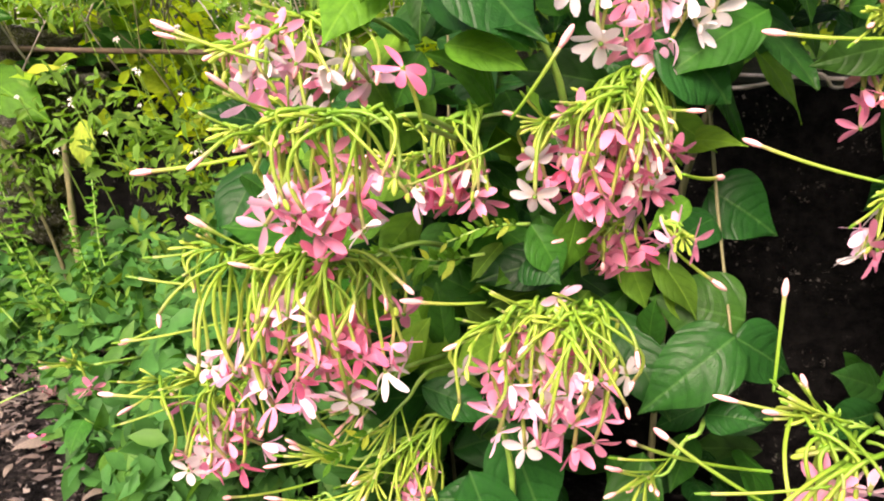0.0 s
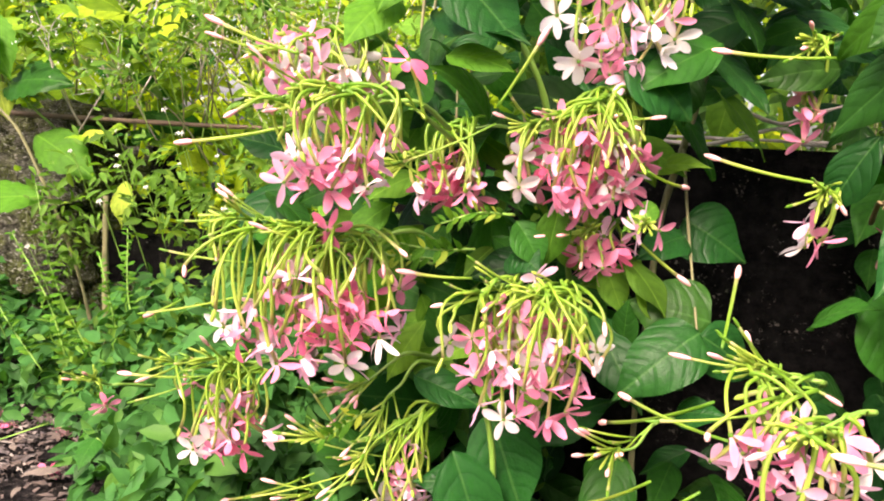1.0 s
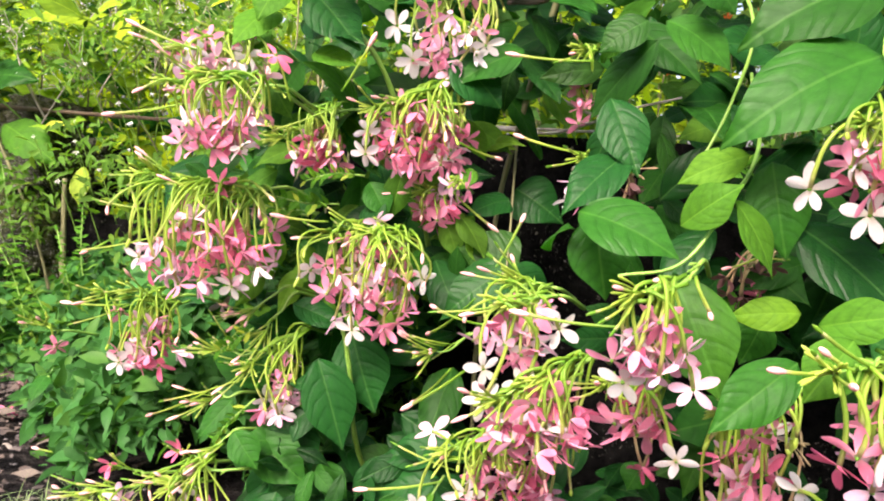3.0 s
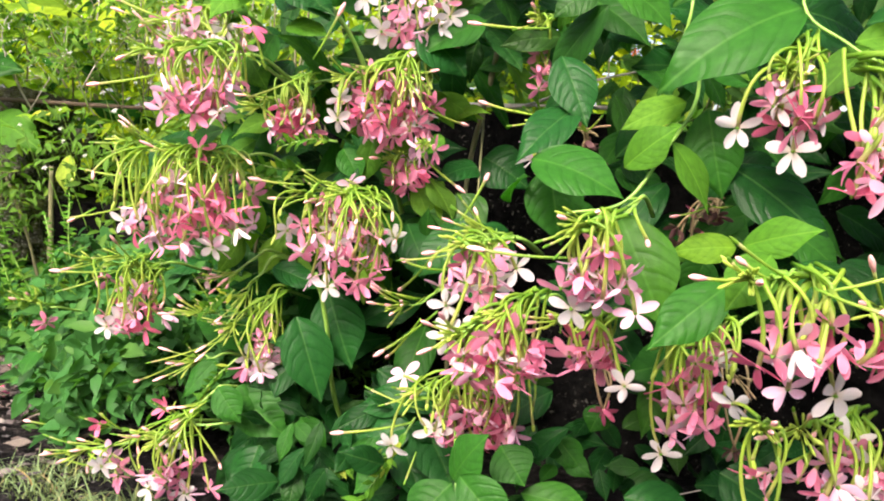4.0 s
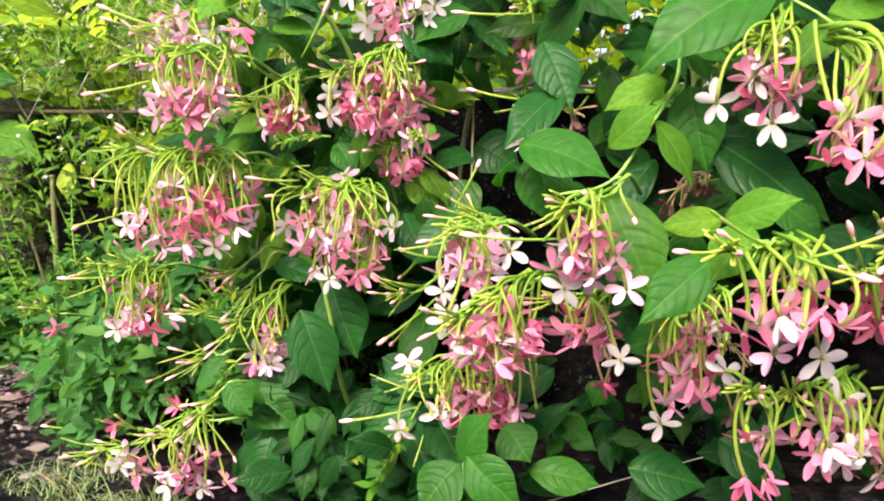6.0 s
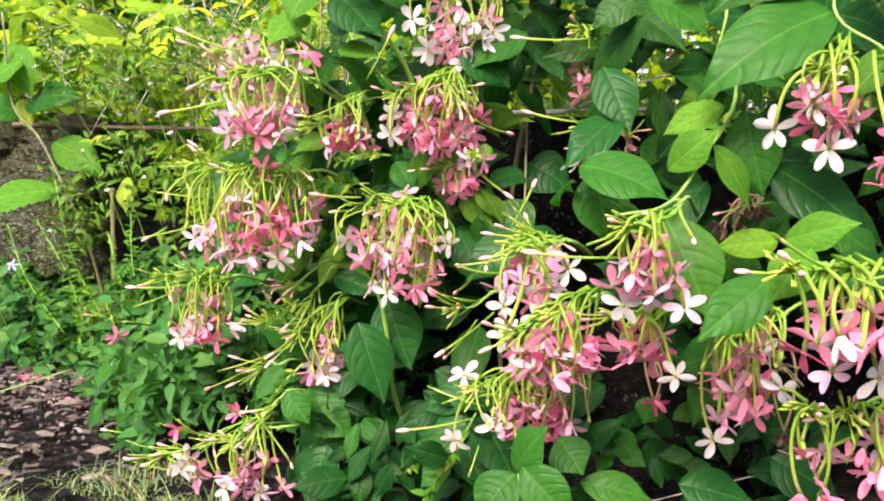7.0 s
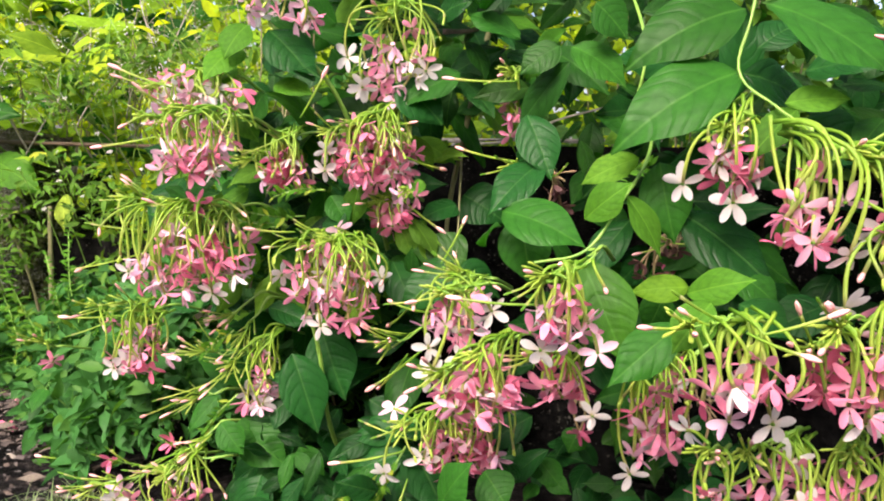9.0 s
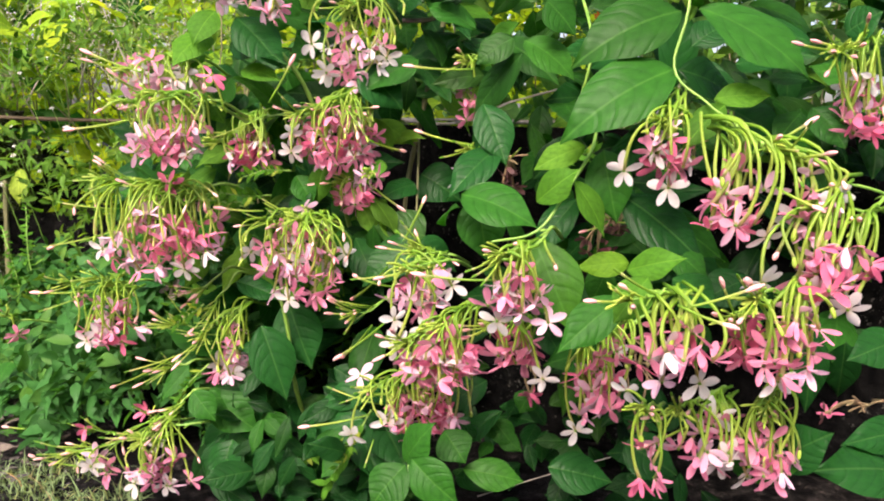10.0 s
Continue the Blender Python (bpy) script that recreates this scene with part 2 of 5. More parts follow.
def ground_material():
    m, n, l, p = material("dark_ground")
    pos = n.new("ShaderNodeTexCoord")
    big = node(n, "ShaderNodeTexNoise", Scale=3.0, Detail=5.0, Roughness=0.6)
    fine = node(n, "ShaderNodeTexNoise", Scale=60.0, Detail=8.0, Roughness=0.85)
    grit = node(n, "ShaderNodeTexVoronoi", Scale=110.0)
    for t in (big, fine, grit):
        l.new(pos.outputs["Object"], t.inputs["Vector"])
    lump = node(n, "ShaderNodeTexNoise", Scale=26.0, Detail=3.0, Roughness=0.6)
    l.new(pos.outputs["Object"], lump.inputs["Vector"])
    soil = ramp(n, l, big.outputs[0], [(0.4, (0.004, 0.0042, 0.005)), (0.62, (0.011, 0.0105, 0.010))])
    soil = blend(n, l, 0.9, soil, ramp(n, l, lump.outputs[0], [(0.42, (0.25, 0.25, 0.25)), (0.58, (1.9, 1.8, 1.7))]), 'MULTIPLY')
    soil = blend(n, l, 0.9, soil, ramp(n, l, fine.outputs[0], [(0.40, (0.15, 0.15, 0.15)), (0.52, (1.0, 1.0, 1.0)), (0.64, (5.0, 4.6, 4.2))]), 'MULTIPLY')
    l.new(soil, p.inputs["Base Color"])
    p.inputs["Roughness"].default_value = 0.8
    b = node(n, "ShaderNodeBump", Strength=1.0, Distance=0.004)
    l.new(maths(n, l, 'ADD', maths(n, l, 'SUBTRACT', fine.outputs[0], grit.outputs["Distance"]), maths(n, l, 'MULTIPLY', lump.outputs[0], 3.0)), b.inputs["Height"])
    l.new(b.outputs[0], p.inputs["Normal"])
    return m


def mortar_material():
    """Wall face coloured almost black for the hollow's deep shade, with scattered pale specks."""
    m, n, l, p = material("shade_black_mortar")
    pos = n.new("ShaderNodeTexCoord")
    big = node(n, "ShaderNodeTexNoise", Scale=14.0, Detail=3.0)
    rough = node(n, "ShaderNodeTexNoise", Scale=70.0, Detail=6.0, Roughness=0.7)
    speck = node(n, "ShaderNodeTexNoise", Scale=150.0, Detail=4.0, Roughness=0.75)
    for t in (big, rough, speck):
        l.new(pos.outputs["Object"], t.inputs["Vector"])
    # near-black base stands in for the shade under the creeper
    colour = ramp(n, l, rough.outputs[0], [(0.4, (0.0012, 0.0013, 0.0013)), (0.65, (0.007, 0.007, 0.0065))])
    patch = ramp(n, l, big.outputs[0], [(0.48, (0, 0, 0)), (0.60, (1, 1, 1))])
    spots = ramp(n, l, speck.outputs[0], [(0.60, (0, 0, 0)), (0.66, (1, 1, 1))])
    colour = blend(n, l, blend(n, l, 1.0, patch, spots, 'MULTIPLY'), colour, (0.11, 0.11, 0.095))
    l.new(colour, p.inputs["Base Color"])
    p.inputs["Roughness"].default_value = 0.9
    b = node(n, "ShaderNodeBump", Strength=0.8, Distance=0.006)
    l.new(rough.outputs[0], b.inputs["Height"])
    l.new(b.outputs[0], p.inputs["Normal"])
    return m


STONE = stone_material()
GROUND = ground_material()
MORTAR = mortar_material()
for dull in (MORTAR, GROUND, STONE):
    dull.node_tree.nodes["Principled BSDF"].inputs["Specular IOR Level"].default_value = 0.05


# ---- mesh helpers ----
def mesh(name, verts, faces, mats, uvs=None, slots=None, smooth=True):
    d = bpy.data.meshes.new(name)
    d.from_pydata([tuple(v) for v in verts], [], [tuple(f) for f in faces])
    for m in mats if isinstance(mats, (list, tuple)) else [mats]:
        d.materials.append(m)
    if uvs is not None:
        layer = d.uv_layers.new(name="UVMap")
        index = np.empty(len(d.loops), dtype=np.int32)
        d.loops.foreach_get("vertex_index", index)
        layer.data.foreach_set("uv", np.asarray(uvs, dtype=np.float32)[index].ravel())
    if slots is not None:
        d.polygons.foreach_set("material_index", np.asarray(slots, dtype=np.int32))
    d.polygons.foreach_set("use_smooth", np.full(len(d.polygons), smooth))
    d.update()
    return d


def child(name, data, parent, m=None, label=""):
    ob = new(name, data)
    ob.parent = parent
    if m is not None:
        ob.matrix_basis = m
    return tagged(ob, label)


def thing(name, place, label, category, group="", kind=""):
    ob = new(name)
    ob.empty_display_size = 0.02
    ob.location = place
    return tagged(ob, label, category, group, kind)


def sweep(points, radii, sides=6):
    """A round tube along points, closed at both ends."""
    pts = [Vector(p) for p in points]
    verts, faces = [], []
    side = None
    for i, p in enumerate(pts):
        way = (pts[min(i + 1, len(pts) - 1)] - pts[max(i - 1, 0)]).normalized()
        if side is None:
            side = way.orthogonal().normalized()
        side = (side - way * side.dot(way)).normalized()
        up = way.cross(side)
        for k in range(sides):
            a = 2 * math.pi * k / sides
            verts.append(p + (side * math.cos(a) + up * math.sin(a)) * radii[i])
    for i in range(len(pts) - 1):
        for k in range(sides):
            j = (k + 1) % sides
            faces.append((i * sides + k, i * sides + j, (i + 1) * sides + j, (i + 1) * sides + k))
    faces.append(tuple(range(sides))[::-1])
    faces.append(tuple((len(pts) - 1) * sides + k for k in range(sides)))
    return verts, faces


def bezier(a, b, c, d, count):
    return [a * (1 - t) ** 3 + b * 3 * t * (1 - t) ** 2 + c * 3 * t * t * (1 - t) + d * t ** 3 for t in (i / count for i in range(count + 1))]


def smooth_path(points, per=6):
    pts = [Vector(p) for p in points]
    pts = [pts[0] * 2 - pts[1]] + pts + [pts[-1] * 2 - pts[-2]]
    out = []
    for i in range(1, len(pts) - 2):
        a, b, c, d = pts[i - 1:i + 3]
        for k in range(per):
            t = k / per
            out.append(0.5 * ((2 * b) + (c - a) * t + (2 * a - 5 * b + 4 * c - d) * t * t + (3 * b - a - 3 * c + d) * t ** 3))
    return out + [pts[-2]]


def joined(pieces):
    verts, faces, slots = [], [], []
    for v, f, s in pieces:
        k = len(verts)
        verts += v
        faces += [tuple(i + k for i in q) for q in f]
        slots += [s] * len(f)
    return verts, faces, slots


def leaf_mesh(name, seed, tone, rows=18, cols=8, teeth=0.0, wide=0.0):
    """A leaf of unit length along y and unit width, folded at the midrib and puckered between its veins."""
    rnd = random.Random(seed)
    arch, fold, twist = rnd.uniform(0.04, 0.12), rnd.uniform(0.08, 0.2), rnd.uniform(-0.25, 0.25)
    wave, phase = rnd.uniform(0.015, 0.035), rnd.uniform(0, 6)
    swell = wide or rnd.uniform(0.74, 0.96)
    verts, uvs, faces = [], [], []
    for i in range(rows + 1):
        v = i / rows
        half = 0.5 * (math.sin(math.pi * v ** swell) ** 0.85 if 0 < v < 1 else 0.0)
        half = half * (1 - 0.58 * max(0, (v - 0.60) / 0.40) ** 1.5) + 0.003
        for j in range(cols + 1):
            u = 2 * j / cols - 1
            edge = 1 + teeth * math.sin(v * 60) * (abs(u) == 1)
            x = u * half * edge
            z = arch * 4 * v * (1 - v) + fold * abs(x) * (1 - 0.5 * v) - 0.25 * x * x
            z += 0.0045 * math.cos(2 * math.pi * (6 * v - 1.3 * abs(u) * 0.5)) * min(1, 4 * abs(u)) * (1 - abs(u)) * 2.0
            z += wave * math.sin(9 * v + phase + 2 * u) * u * u + twist * x * v * 0.6
            verts.append((x, v, z))
            uvs.append((0.5 + u * half, v))
    for i in range(rows):
        for j in range(cols):
            a = i * (cols + 1) + j
            faces.append((a, a + 1, a + cols + 2, a + cols + 1))
    return mesh(name, verts, faces, LEAF[tone], uvs)


LEAVES = {tone: [leaf_mesh("leaf", 10 * k + len(tone), tone) for k in range(4)] for tone in LEAF}
WEED_LEAVES = {tone: leaf_mesh("leaf", 77, tone, 44, 8, 0.05) for tone in LEAF}
HEART_LEAVES = {tone: leaf_mesh("leaf", 58, tone, 24, 8, 0.0, 0.56) for tone in LEAF}
pick = random.Random(4)


def leaf_pose(base, tip, width, face):
    base, tip = Vector(base), Vector(tip)
    y = (tip - base)
    length = y.length
    y.normalize()
    z = Vector(face)
    z = (z - y * z.dot(y)).normalized()
    x = y.cross(z)
    turn = Matrix((x, y, z)).transposed().to_4x4()
    return Matrix.Translation(base) @ turn @ Matrix.Diagonal((width, length, length, 1))


def leaf_on(branch, base, tip, width, tone):
    at = branch.location
    face = Vector((-0.15 + pick.uniform(-0.3, 0.3), -0.75, 0.55 + pick.uniform(-0.25, 0.25)))
    data = WEED_LEAVES[tone] if branch.get("weed") else HEART_LEAVES[tone] if branch.get("heart") else LEAVES[tone][pick.randrange(4)]
    child("leaf", data, branch, leaf_pose(Vector(base) - at, Vector(tip) - at, width, face))


def stem_on(branch, points, thick=0.0014, mat=None, name="stem"):
    pts = smooth_path([Vector(p) - branch.location for p in points])
    r = [thick * (1.15 - 0.45 * i / len(pts)) * (1 + 0.12 * math.sin(i * 2.1)) for i in range(len(pts))]
    v, f = sweep(pts, r, 7)
    child(name, mesh(name, v, f, mat or STEM), branch)


def small_leaves(name, count, sampler, size, tone, seed, up=0.5, slim=0.5, lean=(0, -0.5, 0)):
    """Many small folded leaves in one mesh; sampler gives their places."""
    rng = np.random.default_rng(seed)
    p = sampler(rng, count)
    count = len(p)
    z = rng.normal(size=(count, 3)) * 0.6 + np.array(lean) + np.array((0, 0, up))
    z /= np.linalg.norm(z, axis=1)[:, None]
    y = rng.normal(size=(count, 3)) + np.array((0, 0, -0.2))
    y -= z * np.sum(y * z, axis=1)[:, None]
    y /= np.linalg.norm(y, axis=1)[:, None]
    x = np.cross(y, z)
    s = size * rng.uniform(0.55, 1.35, count)[:, None]
    w = slim * rng.uniform(0.75, 1.2, count)[:, None]
    rows = [(0, 0, 0), (-0.42, 0.28, 0.10), (0, 0.3, 0.02), (0.42, 0.28, 0.10), (-0.36, 0.62, 0.09), (0, 0.64, 0.02), (0.36, 0.62, 0.09), (0, 1, -0.08)]
    v = np.stack([p + s * (a * w * x + b * y + c * z) for a, b, c in rows], axis=1).reshape(-1, 3)
    quads = np.array([(0, 2, 1, 1), (0, 3, 2, 2), (1, 2, 5, 4), (2, 3, 6, 5), (4, 5, 7, 7), (5, 6, 7, 7)])
    faces = []
    for q in quads:
        q = list(dict.fromkeys(q.tolist()))
        faces += [tuple(8 * i + k for k in q) for i in range(count)]
    return mesh(name, v, faces, SMALL[tone])


# ---- ground ----
def make_ground():
    n = 60
    verts, faces = [], []
    steps = [math.copysign(abs(a) ** 3.2 * 60, a) for a in np.linspace(-1, 1, n + 1)]
    for y in steps:
        for x in steps:
            d = math.hypot(x, y)
            verts.append((x, y, 0.006 * noise.noise((x * 6, y * 6, 0)) if d < 3 else 0.15 * noise.noise((x * 0.2, y * 0.2, 3)) * min(1, (d - 3) / 10) - 0.002))
    for j in range(n):
        for i in range(n):
            a = j * (n + 1) + i
            faces.append((a, a + 1, a + n + 2, a + n + 1))
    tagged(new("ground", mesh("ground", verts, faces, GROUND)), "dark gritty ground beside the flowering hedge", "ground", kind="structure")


make_ground()

# The old wall runs from the back on one side to the front on the other.
WALL_AT, WALL_WAY = Vector((-0.65, 1.27, 0)), Vector((0.903, -0.43, 0))
WALL_OUT = Vector((-0.43, -0.903, 0))


def wall_point(s, out, z):
    return WALL_AT + WALL_WAY * s + WALL_OUT * out + Vector((0, 0, z))


def stone_mesh(seed):
    bm = bmesh.new()
    bmesh.ops.create_cube(bm, size=1)
    bmesh.ops.subdivide_edges(bm, edges=bm.edges[:], cuts=13, use_grid_fill=True)
    for v in bm.verts:
        c = v.co
        round_one = c.normalized() * 0.58
        c = c.lerp(round_one, 0.12)
        q = Vector((c.x * 2.2 + seed * 7.3, c.y * 2.2, c.z * 2.2))
        v.co = c * (1 + 0.20 * noise.noise(q) + 0.14 * noise.noise(q * 2.9) + 0.10 * noise.noise(q * 6.0) + 0.07 * noise.noise(q * 13.0))
    d = bpy.data.meshes.new("stone")
    bm.to_mesh(d)
    bm.free()
    d.materials.append(STONE)
    d.polygons.foreach_set("use_smooth", np.full(len(d.polygons), True))
    return d


def make_wall():
    turn = math.atan2(WALL_WAY.y, WALL_WAY.x)
    core = []
    for s in np.linspace(-2.6, 2.6, 40):
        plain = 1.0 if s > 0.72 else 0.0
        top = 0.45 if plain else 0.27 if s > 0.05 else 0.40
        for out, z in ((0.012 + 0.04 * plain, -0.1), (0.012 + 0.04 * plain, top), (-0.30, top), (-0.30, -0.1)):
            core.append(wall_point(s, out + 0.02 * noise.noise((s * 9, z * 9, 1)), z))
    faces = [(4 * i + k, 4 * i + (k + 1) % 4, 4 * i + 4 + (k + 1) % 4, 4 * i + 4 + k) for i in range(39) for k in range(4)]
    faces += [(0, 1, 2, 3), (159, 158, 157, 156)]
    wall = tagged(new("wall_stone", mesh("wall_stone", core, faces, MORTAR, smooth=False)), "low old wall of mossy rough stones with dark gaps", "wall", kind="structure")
    rnd = random.Random(21)
    shapes = [stone_mesh(k) for k in range(7)]
    z = 0.02
    for course in range(4):
        h = (0.16, 0.14, 0.11, 0.06)[course]
        s = -2.6 + rnd.uniform(0, 0.1)
        while s < (0.66 if course < 1 else 0.02):
            w = rnd.uniform(0.11, 0.30) if course < 3 else rnd.uniform(0.06, 0.14)
            m = Matrix.Translation(wall_point(s + w / 2, rnd.uniform(-0.03, 0.0), z + h / 2 + rnd.uniform(-0.008, 0.008)))
            m = m @ pose(0, 0, 0, rnd.uniform(-8, 8), rnd.uniform(-6, 6), math.degrees(turn) + rnd.uniform(-8, 8))
            m = m @ Matrix.Diagonal((w * 1.02, rnd.uniform(0.10, 0.15), h * rnd.uniform(0.95, 1.15), 1))
            child("stone", shapes[rnd.randrange(7)], wall, m)
            s += w
        z += h * 0.93
    return wall


make_wall()
# unseen wall added behind the camera, cutting off low light from the sky
rear = [(-9, -2.4, -0.1), (9, -2.4, -0.1), (9, -2.4, 1.1), (-9, -2.4, 1.1), (-9, -2.6, -0.1), (9, -2.6, -0.1), (9, -2.6, 1.1), (-9, -2.6, 1.1)]
tagged(new("wall_rear", mesh("wall_rear", rear, [(0, 3, 2, 1), (4, 5, 6, 7), (0, 1, 5, 4), (3, 7, 6, 2), (0, 4, 7, 3), (1, 2, 6, 5)], STONE, smooth=False)), "plain stone wall added out of view behind the camera", "wall", kind="structure")

rail = thing("branch_rail", (-0.84, 1.20, 0.0), "thin brown dead branch lying along the wall top", "branch")
stem_on(rail, [(-0.735, 1.195, 0.453), (-0.618, 1.19, 0.450), (-0.369, 1.18, 0.447), (-0.2, 1.15, 0.45)], 0.0042, RAIL, "branch")
stake = thing("stake", (-0.506, 1.10, 0.0), "short grey wooden stake stuck in the bank", "stake")
stem_on(stake, [(-0.510, 1.10, 0.0), (-0.508, 1.10, 0.12), (-0.508, 1.10, 0.226), (-0.506, 1.10, 0.337)], 0.0055, WOOD, "stake_shaft")


for path in ([(0.20, 0.70, 0.53), (0.234, 0.660, 0.498), (0.261, 0.660, 0.484), (0.297, 0.660, 0.472), (0.326, 0.660, 0.482), (0.39, 0.68, 0.50)],
             [(0.19, 0.76, 0.455), (0.250, 0.70, 0.452), (0.299, 0.664, 0.468), (0.320, 0.670, 0.456), (0.37, 0.73, 0.455)],
             # added pale twig standing in for the sunlit line along the wall top
             [(0.16, 0.80, 0.458), (0.256, 0.765, 0.458), (0.330, 0.73, 0.458), (0.46, 0.68, 0.458)]):
    twig = thing("dead_twig", path[0], "pale grey dead twig lying over the dark wall top", "twig", "dead twigs on the wall")
    stem_on(twig, path, 0.0019, PALE_WOOD, "twig_stem")
long_twig = thing("dead_twig", (0.304, 0.42, 0.061), "thin pale dry stalk slanting through the shaded creeper", "twig", "dead twigs on the wall")
stem_on(long_twig, [(0.260, 0.425, 0.045), (0.304, 0.42, 0.061), (0.383, 0.41, 0.089), (0.480, 0.40, 0.119)], 0.0007, PALE_WOOD, "twig_stem")
curl = thing("dead_twig", (0.173, 0.50, 0.559), "curled brown dead twig among the leaves", "twig", "dead twigs on the wall")
stem_on(curl, [(0.173, 0.500, 0.559), (0.203, 0.500, 0.561), (0.221, 0.500, 0.573), (0.227, 0.505, 0.600), (0.235, 0.53, 0.66)], 0.0024, DRY, "twig_stem")
stalk = thing("grass_stalk", (-0.673, 0.808, 0.0), "long thin green grass runner over the ground", "grass stalk")
stem_on(stalk, [(-0.72, 0.78, 0.004), (-0.673, 0.808, 0.014), (-0.635, 0.833, 0.020), (-0.575, 0.891, 0.030), (-0.514, 0.94, 0.045)], 0.0013)


# ---- foliage behind and beside ----
def box_sampler(lo, hi, keep=None):
    lo, hi = np.array(lo, float), np.array(hi, float)

    def sample(rng, count):
        out = np.empty((0, 3))
        while len(out) < count:
            p = lo + (hi - lo) * rng.random((count * 2, 3))
            if keep is not None:
                p = p[keep(p)]
            out = np.vstack([out, p])
        return out[:count]
    return sample


def lumps(p, scale, level, seed):
    """Keeps places where a smooth field is high, so that foliage gathers in sprays with gaps between."""
    q = p * scale + seed
    f = np.sin(q[:, 0] * 1.3 + 1.7 * np.sin(q[:, 2] * 0.9)) + np.sin(q[:, 1] * 1.1 + 1.3 * np.sin(q[:, 0] * 0.7)) + np.sin(q[:, 2] * 1.5 + 1.1 * np.sin(q[:, 1] * 1.2))
    return f > level


def ragged(p, lo, hi, depth, seed):
    """Cuts the two ends of a shrub back unevenly."""
    cut = depth * (0.5 + 0.3 * np.sin(p[:, 1] * 5.3 + seed) + 0.2 * np.sin(p[:, 1] * 11.7 + p[:, 2] * 6.1 + seed))
    return (p[:, 0] > lo + cut) & (p[:, 0] < hi - cut)


def behind_wall(p, margin):
    along = (p[:, :2] - np.array(WALL_AT[:2])) @ np.array(WALL_OUT[:2])
    return along < -margin


def shrub(name, label, count, lo, hi, keep, size, tone, seed, stems=10, thick=0.0035, **more):
    ob = thing(name, ((lo[0] + hi[0]) / 2, (lo[1] + hi[1]) / 2, 0.0), label, "shrub", kind="stuff")
    data = small_leaves("foliage", count, box_sampler(lo, hi, keep), size, tone, seed, **more)
    f = child("foliage", data, ob, Matrix.Translation(-ob.location))
    f["kind"] = "stuff"
    rnd = random.Random(seed)
    pieces = []
    for k in range(stems):
        a = Vector((rnd.uniform(lo[0], hi[0]), rnd.uniform(lo[1], hi[1]), 0)) - ob.location
        if lo[1] > 0.9 and (a + ob.location - WALL_AT).dot(WALL_OUT) > -0.1:
            continue
        b = a + Vector((rnd.uniform(-0.25, 0.25), rnd.uniform(-0.15, 0.15), hi[2] * rnd.uniform(0.6, 1.0)))
        mid = (a + b) / 2 + Vector((rnd.uniform(-0.1, 0.1), rnd.uniform(-0.1, 0.1), 0))
        pts = smooth_path([a, mid, b])
        v, q = sweep(pts, [thick * (1.2 - i / len(pts)) for i in range(len(pts))], 5)
        pieces.append((v, q, 0))
    if pieces:
        v, q, s = joined(pieces)
        child("stems", mesh("stems", v, q, WOOD if thick > 0.002 else STEM), ob)
    return ob


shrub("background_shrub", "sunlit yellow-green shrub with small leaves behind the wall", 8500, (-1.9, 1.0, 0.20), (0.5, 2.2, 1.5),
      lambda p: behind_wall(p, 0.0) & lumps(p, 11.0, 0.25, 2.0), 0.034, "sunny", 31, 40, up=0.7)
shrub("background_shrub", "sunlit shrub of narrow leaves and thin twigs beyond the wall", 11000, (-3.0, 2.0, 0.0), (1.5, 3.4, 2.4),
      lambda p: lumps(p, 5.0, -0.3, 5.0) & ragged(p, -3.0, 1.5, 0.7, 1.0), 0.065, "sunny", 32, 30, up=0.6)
shrub("background_hedge", "leafy green hedge beyond the wall", 22000, (-5.0, 3.4, 0.0), (5.0, 5.0, 4.5),
      lambda p: lumps(p, 2.2, -2.2, 1.0), 0.17, "fresh", 33, 24, up=0.5)
shrub("shaded_shrub", "shaded green shrub behind the dark wall", 7000, (0.1, 0.95, 0.40), (2.4, 2.0, 1.5),
      lambda p: behind_wall(p, 0.12) & lumps(p, 8.0, 0.1, 3.0) & ragged(p, -0.4, 2.4, 0.8, 2.0), 0.05, "deep", 34, 26, up=0.5)


def bank(p):
    """A bank of weeds, low in front and rising to the wall."""
    front = (p[:, :2] - np.array(WALL_AT[:2])) @ np.array(WALL_OUT[:2])
    limit = 0.19 + 1.1 * np.clip(p[:, 0] + 0.52, 0, 0.3) + 0.02 * np.sin(p[:, 0] * 27)
    top = 0.24 * np.clip(1 - front / limit, 0, 1) ** 0.55 + 0.03 * np.sin(p[:, 0] * 23) + 0.02 * np.sin(p[:, 1] * 31 + p[:, 0] * 11)
    top = top + 0.10 * np.clip((p[:, 0] + 0.45) * 3, -0.2, 1.0)
    return (front > 0.02) & (front < limit) & (p[:, 2] < top) & (p[:, 2] > top - 0.09)


def tall_weeds(p):
    """Weeds that climb in front of the wall, away from its bare stretch."""
    front = (p[:, :2] - np.array(WALL_AT[:2])) @ np.array(WALL_OUT[:2])
    return (front > 0.03) & (front < 0.20 - 0.12 * p[:, 2]) & lumps(p, 17.0, -0.2, 8.0) & (p[:, 0] + 0.25 * p[:, 2] > -0.535)


shrub("wall_weeds", "loose light green weeds climbing before the old wall", 3400, (-0.66, 0.6, 0.05), (0.12, 1.4, 0.62), tall_weeds, 0.022, "fresh", 43, 0, 0.0006, up=0.6, slim=0.38)
weeds = thing("ground_weeds", (-0.5, 1.0, 0.0), "low green weeds with small oval leaves along the wall foot", "weeds", kind="stuff")
